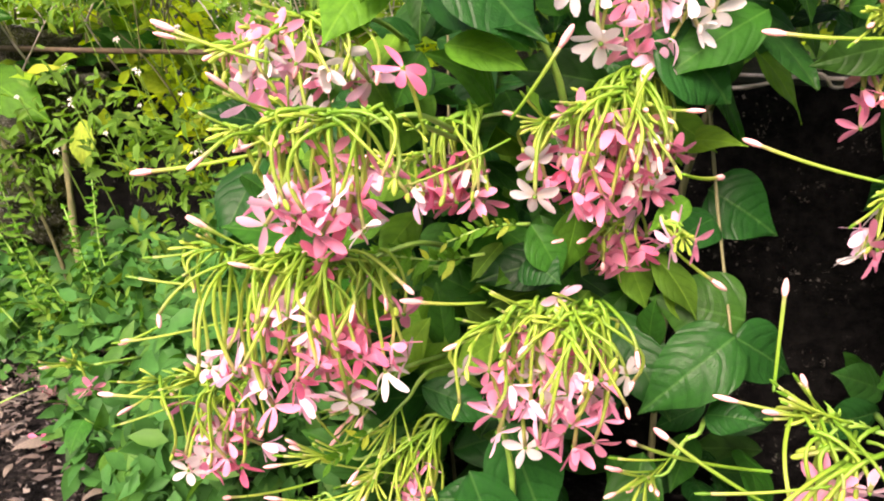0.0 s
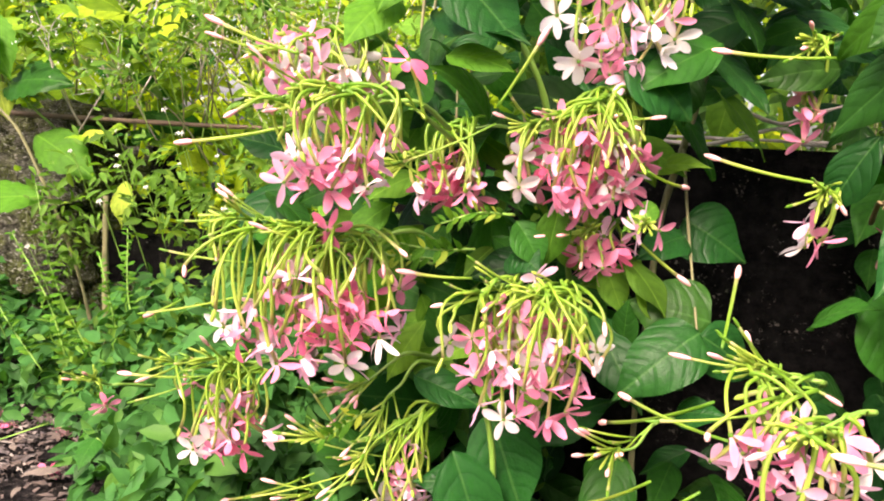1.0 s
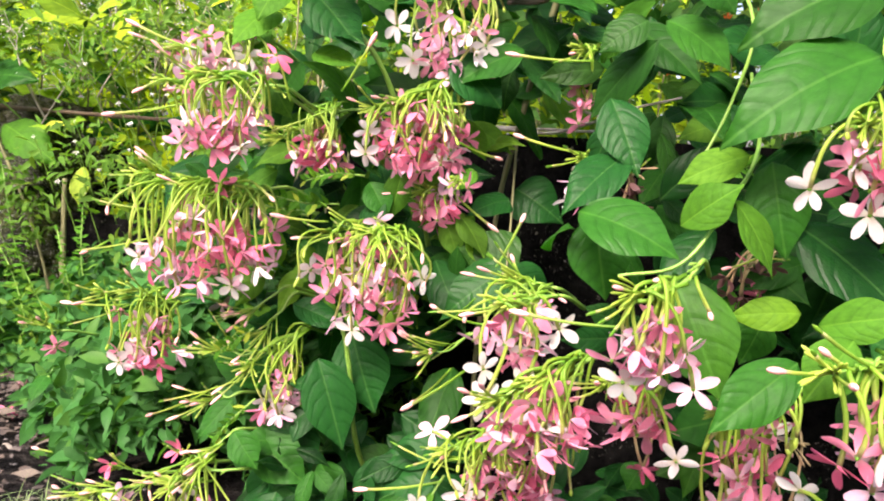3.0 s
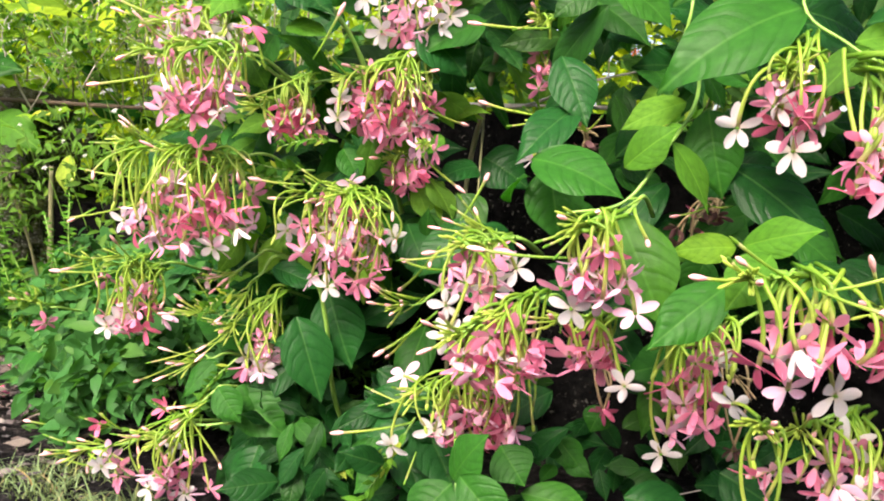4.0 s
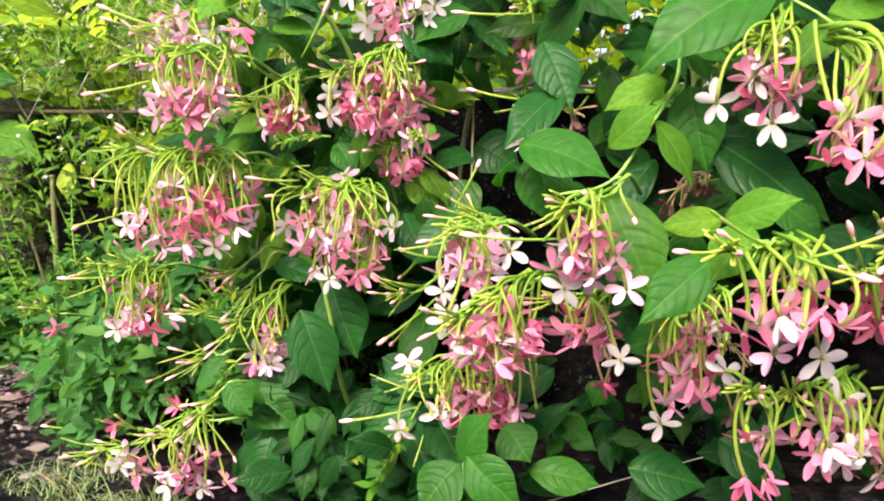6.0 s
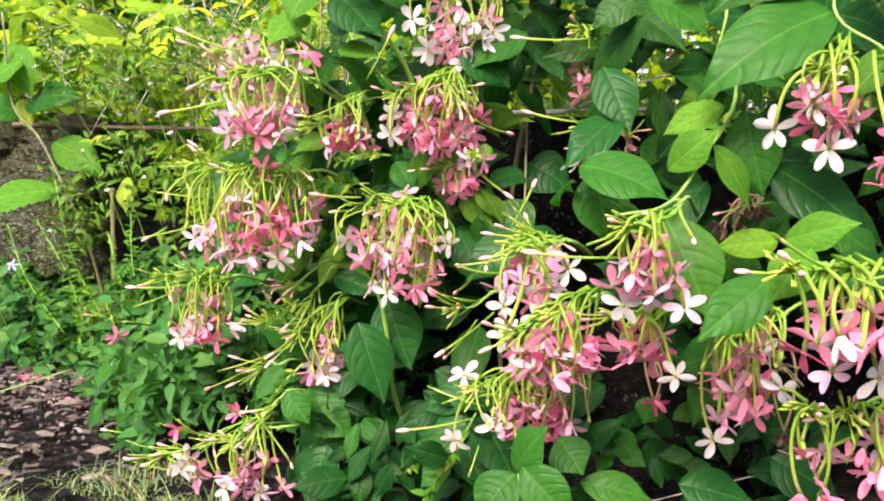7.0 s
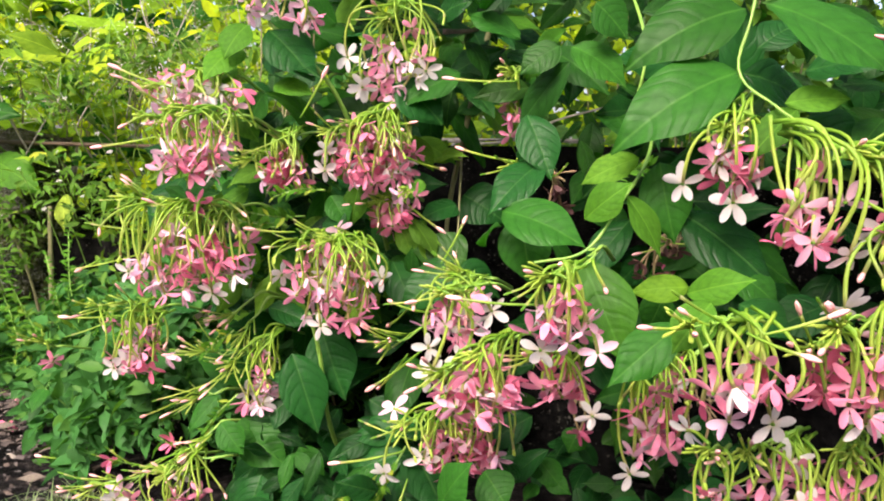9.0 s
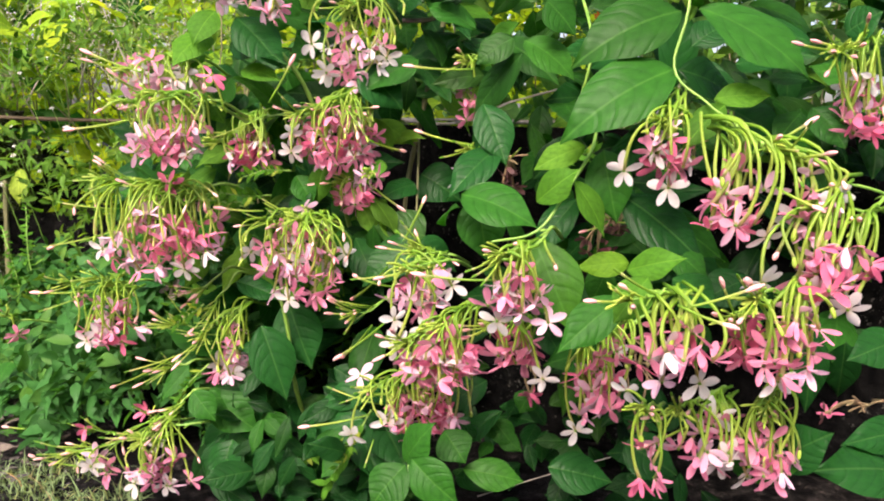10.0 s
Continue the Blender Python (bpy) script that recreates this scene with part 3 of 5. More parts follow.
child("foliage", small_leaves("foliage", 5200, box_sampler((-1.5, 0.6, 0.0), (0.1, 1.7, 0.45), bank), 0.031, "weed", 41, up=0.9, slim=0.62), weeds, Matrix.Translation(-weeds.location))["kind"] = "stuff"


def front_weeds(p):
    """A low mound of fine weeds between the bank and the creeper."""
    top = 0.20 - 0.9 * np.abs(p[:, 0] + 0.17) + 0.45 * (p[:, 1] - 0.62) + 0.025 * np.sin(p[:, 0] * 37 + p[:, 1] * 19)
    return (p[:, 2] < top) & (p[:, 2] > top - 0.08)


mound = thing("ground_weeds", (-0.17, 0.7, 0.0), "fine mid-green weeds crowding below the creeper", "weeds", kind="stuff")
child("foliage", small_leaves("foliage", 2600, box_sampler((-0.27, 0.60, 0.0), (0.0, 0.82, 0.3), front_weeds), 0.025, "weed", 47, up=0.6, slim=0.48), mound, Matrix.Translation(-mound.location))["kind"] = "stuff"


def litter():
    rng = random.Random(8)
    spread = [(rng.uniform(-1.2, -0.22), rng.choice((rng.uniform(0.55, 1.25), rng.uniform(0.85, 1.08)))) for _ in range(3600)]
    pieces, petals = [], []
    ob = thing("leaf_litter", (-0.55, 0.9, 0.0), "brown dry petals and leaf scraps scattered on the ground", "leaf litter", kind="stuff")
    for x, y in spread:
        s, a = rng.uniform(0.002, 0.008) * rng.choice((0.3, 0.3, 0.45, 0.7, 1.0, 1.6)), rng.gauss(0.25, 0.8)
        c = Vector((x, y, 0.009)) - ob.location
        pts = []
        for k in range(7):
            b = 2 * math.pi * k / 7
            q = Vector((math.cos(b) * s * 1.9 * rng.uniform(0.7, 1.1), math.sin(b) * s * rng.uniform(0.15, 0.6), rng.uniform(-0.003, 0.004)))
            q.rotate(Euler((0, 0, a)))
            pts.append(c + q)
        pieces.append((pts + [c + Vector((0, 0, 0.003))], [(k, (k + 1) % 7, 7) for k in range(7)], rng.choice((0, 0, 0, 0, 0, 1, 1, 2))))
    v, f, s = joined(pieces)
    data = mesh("scraps", v, f, [DRY, SCRAP, SCRAP_PALE], np.full((len(v), 2), 0.6), s)
    child("scraps", data, ob)["kind"] = "stuff"
    ob2 = thing("gravel", (-0.55, 0.9, 0.0), "small dark grey stones on the ground", "gravel", kind="stuff")
    pieces = []
    for k in range(700):
        c = Vector((rng.uniform(-1.3, -0.2), rng.uniform(0.5, 1.3), 0.003)) - ob2.location
        r = rng.uniform(0.0012, 0.0036)
        pts = [c + Vector((math.cos(b) * r * rng.uniform(0.7, 1.2), math.sin(b) * r * rng.uniform(0.7, 1.2), 0)) for b in (0, 1.26, 2.5, 3.77, 5.0)]
        pieces.append((pts + [c + Vector((rng.uniform(-1, 1) * r * 0.3, 0, r * 0.6))], [(k2, (k2 + 1) % 5, 5) for k2 in range(5)], 0))
    v, f, s = joined(pieces)
    child("pebbles", mesh("pebbles", v, f, PEBBLE, smooth=False), ob2)["kind"] = "stuff"


litter()


def grass_tufts():
    rng = np.random.default_rng(15)
    for tone, count, seed in (("grass", 6200, 1), ("straw", 500, 2)):
        ob = thing("grass", (-0.4, 0.6, 0.0), "short thin grass tufts, partly dry, on the verge" if tone == "grass" else "dry straw-coloured grass blades on the verge", "grass", kind="stuff")
        verts, faces = [], []
        while len(faces) < count * 3:
            x, y = rng.uniform(-1.0, -0.12), rng.uniform(0.38, 0.80)
            if y > 0.66 + 0.05 * math.sin(x * 20) - 0.25 * (x + 0.5) or math.sin(x * 29 + 17 * y + 2 * math.sin(y * 23)) + math.sin(y * 37 - 11 * x + 2 * math.sin(x * 19)) < -0.5:
                continue
            a, h, w = rng.uniform(0, 6.3), rng.uniform(0.006, 0.022) * rng.choice((1.0, 1.0, 1.0, 2.2)), rng.uniform(0.0005, 0.0010)
            d, s = Vector((math.cos(a), math.sin(a), 0)), Vector((-math.sin(a), math.cos(a), 0))
            b0 = Vector((x, y, 0)) - ob.location
            bend = rng.uniform(0.3, 1.5)
            k = len(verts)
            for f2, ww in ((0, 1), (0.4, 0.9), (0.75, 0.6), (1.0, 0.1)):
                c = b0 + d * (bend * h * f2 * f2) + Vector((0, 0, h * f2 * (1 - 0.35 * bend * f2)))
                verts += [c - s * w * ww, c + s * w * ww]
            faces += [(k + 2 * i, k + 2 * i + 1, k + 2 * i + 3, k + 2 * i + 2) for i in range(3)]
        child("blades", mesh("blades", verts, faces, SMALL[tone]), ob)["kind"] = "stuff"


grass_tufts()

# ---- the creeper's leaves ----
upper = thing("leafy_branch", (0.394, 0.25, 0.56), "green creeper branch with broad smooth leaves", "branch", "creeper branches")
middle = thing("leafy_branch", (0.30, 0.26, 0.40), "creeper branch with fresh light green leaves", "branch", "creeper branches")
inner = thing("leafy_branch", (0.33, 0.36, 0.50), "creeper branch with twisted mid-green leaves", "branch", "creeper branches")
vine = thing("leafy_branch", (0.178, 0.5, 0.39), "woody vine stem with dark glossy leaves", "branch", "creeper branches")
low = thing("leafy_branch", (0.175, 0.40, 0.10), "low creeper branch with dark hanging leaves", "branch", "creeper branches")
crown = thing("leafy_branch", (0.06, 0.50, 0.50), "creeper branch with leaves above the flowers", "branch", "creeper branches")
weed = thing("tall_weed", (-0.64, 1.15, 0.10), "tall weed with large toothed green leaves before the wall", "weed")
weed["weed"] = 1
vine["heart"] = 1
stem_on(upper, [(0.40, 0.30, 0.72), (0.394, 0.250, 0.560), (0.381, 0.242, 0.496), (0.398, 0.215, 0.468), (0.407, 0.200, 0.457), (0.412, 0.192, 0.452)], 0.0011)
stem_on(middle, [(0.37, 0.42, 0.50), (0.336, 0.300, 0.438), (0.304, 0.260, 0.397), (0.276, 0.250, 0.361), (0.237, 0.245, 0.352)])
stem_on(inner, [(0.36, 0.50, 0.62), (0.345, 0.36, 0.53), (0.335, 0.36, 0.47), (0.31, 0.36, 0.41)])
stem_on(vine, [(0.25, 0.60, 0.66), (0.227, 0.605, 0.568), (0.214, 0.607, 0.515), (0.202, 0.612, 0.450), (0.189, 0.618, 0.385), (0.180, 0.60, 0.30), (0.172, 0.58, 0.20), (0.18, 0.58, 0.0)], 0.0033, WOOD)
stem_on(vine, [(0.201, 0.610, 0.445), (0.197, 0.565, 0.390), (0.194, 0.530, 0.352), (0.190, 0.492, 0.316)], 0.0012, WOOD)
stem_on(low, [(0.19, 0.52, 0.0), (0.18, 0.45, 0.12), (0.176, 0.400, 0.172), (0.175, 0.31, 0.15), (0.177, 0.29, 0.12)])
stem_on(low, [(0.10, 0.60, 0.0), (0.06, 0.52, 0.12), (0.05, 0.48, 0.22), (0.04, 0.47, 0.27)], 0.0026)
stem_on(crown, [(0.12, 0.62, 0.30), (0.09, 0.54, 0.42), (0.06, 0.49, 0.50), (0.0, 0.47, 0.56)], 0.0026)
stem_on(weed, [(-0.52, 1.13, 0.0), (-0.56, 1.12, 0.22), (-0.639, 1.12, 0.414), (-0.692, 1.12, 0.488), (-0.702, 1.12, 0.65)], 0.0027, WOOD)
leaf_on(inner, (0.283, 0.394, 0.547), (0.258, 0.472, 0.507), 0.032, "mid")
leaf_on(inner, (0.286, 0.395, 0.518), (0.246, 0.446, 0.456), 0.034, "dark")
leaf_on(inner, (0.240, 0.330, 0.466), (0.258, 0.304, 0.412), 0.036, "dark")
leaf_on(inner, (0.271, 0.431, 0.459), (0.251, 0.450, 0.406), 0.030, "dark")
leaf_on(inner, (0.254, 0.322, 0.428), (0.205, 0.290, 0.382), 0.034, "dark")
leaf_on(inner, (0.238, 0.340, 0.382), (0.248, 0.325, 0.322), 0.045, "mid")
leaf_on(inner, (0.211, 0.360, 0.352), (0.219, 0.309, 0.374), 0.022, "mid")
heart = thing("heart_leaf_weed", (-0.29, 0.78, 0.0), "low weed with round light green leaves at the bank foot", "weed")
heart["heart"] = 1
stem_on(heart, [(-0.29, 0.80, 0.0), (-0.30, 0.785, 0.05), (-0.292, 0.765, 0.094)], 0.001)
stem_on(heart, [(-0.28, 0.80, 0.0), (-0.26, 0.785, 0.04), (-0.230, 0.762, 0.072)], 0.001)
stem_on(heart, [(-0.31, 0.80, 0.0), (-0.34, 0.785, 0.06), (-0.367, 0.762, 0.102)], 0.001)
leaf_on(heart, (-0.292, 0.760, 0.094), (-0.283, 0.735, 0.060), 0.036, "light")
leaf_on(heart, (-0.338, 0.760, 0.069), (-0.321, 0.735, 0.027), 0.040, "light")
leaf_on(heart, (-0.306, 0.760, 0.040), (-0.323, 0.735, 0.012), 0.030, "mid")
leaf_on(heart, (-0.270, 0.760, 0.063), (-0.240, 0.735, 0.041), 0.034, "mid")
leaf_on(heart, (-0.367, 0.760, 0.102), (-0.375, 0.735, 0.074), 0.030, "mid")
leaf_on(heart, (-0.230, 0.760, 0.072), (-0.207, 0.735, 0.050), 0.034, "light")
leaf_on(upper, (0.386, 0.250, 0.495), (0.291, 0.245, 0.433), 0.057, "mid")
leaf_on(upper, (0.395, 0.270, 0.544), (0.304, 0.270, 0.495), 0.056, "mid")
leaf_on(upper, (0.398, 0.240, 0.542), (0.475, 0.200, 0.484), 0.062, "mid")
leaf_on(upper, (0.411, 0.230, 0.471), (0.453, 0.220, 0.474), 0.025, "light")
leaf_on(upper, (0.416, 0.220, 0.466), (0.379, 0.210, 0.430), 0.026, "light")
leaf_on(upper, (0.396, 0.270, 0.496), (0.453, 0.290, 0.475), 0.041, "dark")
leaf_on(upper, (0.418, 0.300, 0.519), (0.455, 0.310, 0.540), 0.033, "dark")
leaf_on(upper, (0.528, 0.300, 0.526), (0.465, 0.300, 0.534), 0.043, "dark")
leaf_on(upper, (0.442, 0.260, 0.463), (0.481, 0.250, 0.436), 0.041, "dark")
leaf_on(upper, (0.319, 0.270, 0.431), (0.275, 0.270, 0.410), 0.025, "light")
leaf_on(upper, (0.488, 0.220, 0.466), (0.507, 0.200, 0.434), 0.034, "dark")
leaf_on(upper, (0.496, 0.250, 0.463), (0.463, 0.230, 0.433), 0.026, "mid")
leaf_on(upper, (0.510, 0.220, 0.524), (0.527, 0.200, 0.539), 0.036, "dark")
leaf_on(middle, (0.217, 0.290, 0.387), (0.278, 0.255, 0.362), 0.045, "mid")
leaf_on(middle, (0.277, 0.260, 0.384), (0.307, 0.240, 0.413), 0.028, "light")
leaf_on(middle, (0.305, 0.250, 0.403), (0.332, 0.245, 0.356), 0.027, "light")
leaf_on(middle, (0.338, 0.280, 0.428), (0.350, 0.270, 0.365), 0.040, "mid")
leaf_on(middle, (0.357, 0.280, 0.389), (0.417, 0.240, 0.335), 0.050, "dark")
leaf_on(middle, (0.278, 0.270, 0.352), (0.307, 0.240, 0.278), 0.052, "mid")
leaf_on(middle, (0.333, 0.200, 0.315), (0.282, 0.190, 0.273), 0.033, "mid")
leaf_on(middle, (0.327, 0.170, 0.342), (0.360, 0.140, 0.356), 0.024, "light")
leaf_on(middle, (0.336, 0.150, 0.340), (0.309, 0.140, 0.309), 0.028, "light")
leaf_on(middle, (0.382, 0.220, 0.327), (0.414, 0.200, 0.305), 0.039, "dark")
leaf_on(middle, (0.353, 0.300, 0.321), (0.339, 0.300, 0.288), 0.030, "mid")
leaf_on(middle, (0.359, 0.260, 0.333), (0.315, 0.270, 0.326), 0.023, "light")
leaf_on(middle, (0.387, 0.250, 0.349), (0.417, 0.230, 0.323), 0.032, "mid")
leaf_on(middle, (0.458, 0.240, 0.324), (0.414, 0.240, 0.302), 0.036, "dark")
leaf_on(inner, (0.279, 0.350, 0.525), (0.323, 0.330, 0.488), 0.041, "mid")
leaf_on(inner, (0.294, 0.330, 0.558), (0.321, 0.330, 0.529), 0.042, "mid")
leaf_on(inner, (0.278, 0.400, 0.533), (0.241, 0.400, 0.506), 0.032, "dark")
leaf_on(vine, (0.203, 0.600, 0.388), (0.254, 0.589, 0.355), 0.056, "dark")
leaf_on(vine, (0.193, 0.555, 0.378), (0.149, 0.530, 0.360), 0.033, "dark")
leaf_on(vine, (0.203, 0.505, 0.322), (0.143, 0.525, 0.330), 0.056, "dark")
leaf_on(vine, (0.191, 0.488, 0.318), (0.130, 0.480, 0.266), 0.050, "dark")
leaf_on(vine, (0.194, 0.495, 0.314), (0.240, 0.510, 0.280), 0.042, "dark")
leaf_on(vine, (0.156, 0.500, 0.405), (0.132, 0.500, 0.384), 0.017, "light")
leaf_on(vine, (0.165, 0.560, 0.496), (0.168, 0.600, 0.436), 0.039, "dark")
leaf_on(vine, (0.143, 0.550, 0.516), (0.202, 0.550, 0.501), 0.031, "dark")
leaf_on(vine, (0.057, 0.500, 0.367), (0.076, 0.480, 0.356), 0.030, "dark")
leaf_on(vine, (0.182, 0.500, 0.255), (0.215, 0.480, 0.259), 0.026, "dark")
leaf_on(low, (0.021, 0.478, 0.225), (0.050, 0.463, 0.144), 0.050, "dark")
leaf_on(low, (0.048, 0.505, 0.246), (0.076, 0.490, 0.171), 0.055, "dark")
leaf_on(low, (-0.011, 0.520, 0.266), (0.043, 0.505, 0.248), 0.029, "dark")
leaf_on(low, (-0.012, 0.500, 0.133), (-0.050, 0.485, 0.137), 0.029, "mid")
leaf_on(low, (-0.011, 0.520, 0.154), (0.015, 0.505, 0.101), 0.041, "dark")
leaf_on(low, (-0.012, 0.480, 0.093), (-0.023, 0.465, 0.043), 0.044, "dark")
leaf_on(low, (0.024, 0.460, 0.124), (0.014, 0.445, 0.087), 0.016, "mid")
leaf_on(low, (0.026, 0.460, 0.124), (0.048, 0.445, 0.108), 0.016, "mid")
leaf_on(low, (-0.066, 0.520, 0.167), (-0.096, 0.505, 0.129), 0.023, "mid")
leaf_on(low, (0.113, 0.440, 0.150), (0.068, 0.425, 0.131), 0.024, "dark")
leaf_on(low, (0.279, 0.420, 0.124), (0.252, 0.405, 0.128), 0.019, "mid")
leaf_on(low, (0.279, 0.420, 0.120), (0.304, 0.405, 0.104), 0.021, "mid")
leaf_on(low, (0.272, 0.420, 0.109), (0.257, 0.405, 0.097), 0.016, "mid")
leaf_on(low, (0.341, 0.450, 0.079), (0.392, 0.435, 0.076), 0.038, "dark")
leaf_on(low, (0.628, 0.250, 0.185), (0.550, 0.235, 0.176), 0.033, "dark")
leaf_on(low, (0.614, 0.240, 0.149), (0.520, 0.225, 0.158), 0.051, "dark")
leaf_on(low, (0.630, 0.280, 0.261), (0.568, 0.265, 0.244), 0.039, "dark")
leaf_on(low, (-0.043, 0.500, 0.143), (0.017, 0.480, 0.101), 0.048, "mid")
leaf_on(low, (-0.052, 0.470, 0.153), (-0.026, 0.460, 0.121), 0.030, "mid")
leaf_on(low, (0.025, 0.500, 0.117), (0.055, 0.490, 0.080), 0.032, "mid")
leaf_on(low, (0.012, 0.500, 0.110), (-0.013, 0.490, 0.052), 0.045, "dark")
leaf_on(low, (0.173, 0.300, 0.140), (0.198, 0.280, 0.185), 0.036, "mid")
leaf_on(low, (0.211, 0.330, 0.158), (0.230, 0.310, 0.133), 0.037, "mid")
leaf_on(low, (0.172, 0.280, 0.146), (0.142, 0.270, 0.112), 0.040, "mid")
leaf_on(low, (0.177, 0.280, 0.152), (0.218, 0.260, 0.117), 0.037, "mid")
leaf_on(low, (0.230, 0.330, 0.119), (0.289, 0.320, 0.109), 0.032, "mid")
leaf_on(low, (0.153, 0.430, 0.168), (0.081, 0.440, 0.145), 0.033, "dark")
leaf_on(low, (0.141, 0.420, 0.140), (0.070, 0.430, 0.105), 0.042, "dark")
leaf_on(low, (0.313, 0.420, 0.166), (0.302, 0.420, 0.141), 0.027, "mid")
leaf_on(low, (0.273, 0.420, 0.135), (0.296, 0.410, 0.108), 0.027, "mid")
leaf_on(low, (0.085, 0.380, 0.120), (0.119, 0.370, 0.142), 0.023, "mid")
leaf_on(low, (0.119, 0.380, 0.120), (0.092, 0.370, 0.094), 0.026, "mid")
leaf_on(low, (0.469, 0.200, 0.178), (0.501, 0.170, 0.214), 0.040, "dark")
leaf_on(low, (0.444, 0.220, 0.164), (0.496, 0.180, 0.192), 0.041, "mid")
leaf_on(low, (0.493, 0.200, 0.301), (0.466, 0.200, 0.305), 0.030, "mid")
leaf_on(low, (0.378, 0.300, 0.155), (0.423, 0.280, 0.131), 0.046, "dark")
leaf_on(low, (0.316, 0.340, 0.115), (0.379, 0.330, 0.102), 0.043, "dark")
leaf_on(crown, (-0.004, 0.500, 0.531), (0.055, 0.430, 0.503), 0.044, "dark")
leaf_on(crown, (0.003, 0.480, 0.499), (0.047, 0.450, 0.488), 0.028, "light")
leaf_on(crown, (-0.033, 0.500, 0.538), (-0.063, 0.460, 0.499), 0.037, "light")
leaf_on(crown, (-0.052, 0.500, 0.488), (-0.085, 0.500, 0.457), 0.029, "mid")
leaf_on(crown, (-0.010, 0.500, 0.494), (-0.026, 0.500, 0.460), 0.034, "mid")
leaf_on(crown, (0.058, 0.500, 0.389), (0.077, 0.490, 0.356), 0.028, "mid")
leaf_on(crown, (0.088, 0.500, 0.403), (0.079, 0.500, 0.355), 0.026, "light")
leaf_on(crown, (-0.045, 0.520, 0.526), (-0.062, 0.505, 0.497), 0.030, "light")
leaf_on(crown, (-0.027, 0.560, 0.501), (-0.047, 0.545, 0.450), 0.041, "light")
leaf_on(crown, (-0.008, 0.570, 0.467), (-0.033, 0.555, 0.416), 0.036, "light")
leaf_on(crown, (-0.035, 0.540, 0.393), (-0.066, 0.525, 0.364), 0.025, "light")
leaf_on(crown, (0.006, 0.540, 0.379), (-0.008, 0.525, 0.349), 0.025, "mid")
leaf_on(crown, (0.068, 0.530, 0.387), (0.076, 0.515, 0.354), 0.023, "mid")
leaf_on(crown, (-0.048, 0.550, 0.480), (-0.023, 0.535, 0.443), 0.031, "light")
leaf_on(crown, (0.002, 0.460, 0.551), (0.050, 0.440, 0.500), 0.049, "dark")
leaf_on(crown, (-0.022, 0.480, 0.559), (-0.042, 0.460, 0.522), 0.035, "light")
leaf_on(crown, (0.066, 0.480, 0.561), (0.034, 0.460, 0.579), 0.035, "mid")
leaf_on(crown, (0.125, 0.500, 0.506), (0.174, 0.500, 0.464), 0.055, "dark")
leaf_on(crown, (0.076, 0.500, 0.517), (0.058, 0.500, 0.540), 0.036, "mid")
leaf_on(crown, (0.167, 0.500, 0.571), (0.201, 0.480, 0.586), 0.042, "dark")
leaf_on(weed, (-0.603, 1.100, 0.330), (-0.747, 1.080, 0.298), 0.080, "light")
leaf_on(weed, (-0.634, 1.150, 0.420), (-0.516, 1.100, 0.357), 0.066, "light")
leaf_on(weed, (-0.681, 1.150, 0.488), (-0.551, 1.100, 0.496), 0.075, "mid")
leaf_on(weed, (-0.704, 1.150, 0.599), (-0.653, 1.120, 0.497), 0.059, "light")
leaf_on(weed, (-0.682, 1.150, 0.467), (-0.752, 1.120, 0.491), 0.059, "mid")
leaf_on(weed, (-0.497, 1.150, 0.356), (-0.491, 1.120, 0.288), 0.037, "yellow")
leaf_on(weed, (-0.692, 1.150, 0.499), (-0.672, 1.140, 0.440), 0.037, "yellow")
leaf_on(weed, (-0.708, 1.150, 0.636), (-0.776, 1.120, 0.662), 0.059, "light")
leaf_on(weed, (-0.717, 1.150, 0.677), (-0.633, 1.120, 0.712), 0.053, "mid")
leaf_on(weed, (-0.567, 1.150, 0.420), (-0.512, 1.140, 0.428), 0.013, "yellow")
leaf_on(weed, (-0.670, 1.120, 0.563), (-0.720, 1.100, 0.516), 0.069, "light")


def creeper_place(rnd):
    """A place inside the creeper, between the wall and its front; the dark hollow stays open."""
    while True:
        x, z = rnd.uniform(-0.24, 1.15), rnd.uniform(0.0, 0.95)
        front = 0.53 - 0.40 * (x - 0.02) + (0.03 if z > 0.2 else -0.06 if z > 0.09 else -0.12)
        back = 0.95 - 0.476 * x + (0.25 if z > 0.5 else -0.04)
        y = front + (back - front) * rnd.random() ** 1.5
        if x < -0.04 and z > 0.44 or x < -0.16 and z > 0.2 or x < -0.06 and z < 0.24:
            continue
        if 0.15 < x < 0.018 + 0.49 * (y + 0.066) and 0.17 < z < 0.475 and y > 0.38:
            continue
        if x > 0.43 and z < 0.40 and (y < 0.40 or rnd.random() < 0.5) or x > 0.17 and z < 0.20 and rnd.random() < 0.70:
            continue
        return Vector((x, y, z))


def creeper_leaf(rnd, base, length):
    tip = base + Vector((rnd.uniform(-1, 1), rnd.uniform(-0.8, 0.2), rnd.uniform(-1.1, 0.3))).normalized() * length
    face = (rnd.uniform(-0.5, 0.5), -0.65, rnd.uniform(0.2, 1.0))
    return leaf_pose(base, tip, length * rnd.uniform(0.40, 0.58), face)


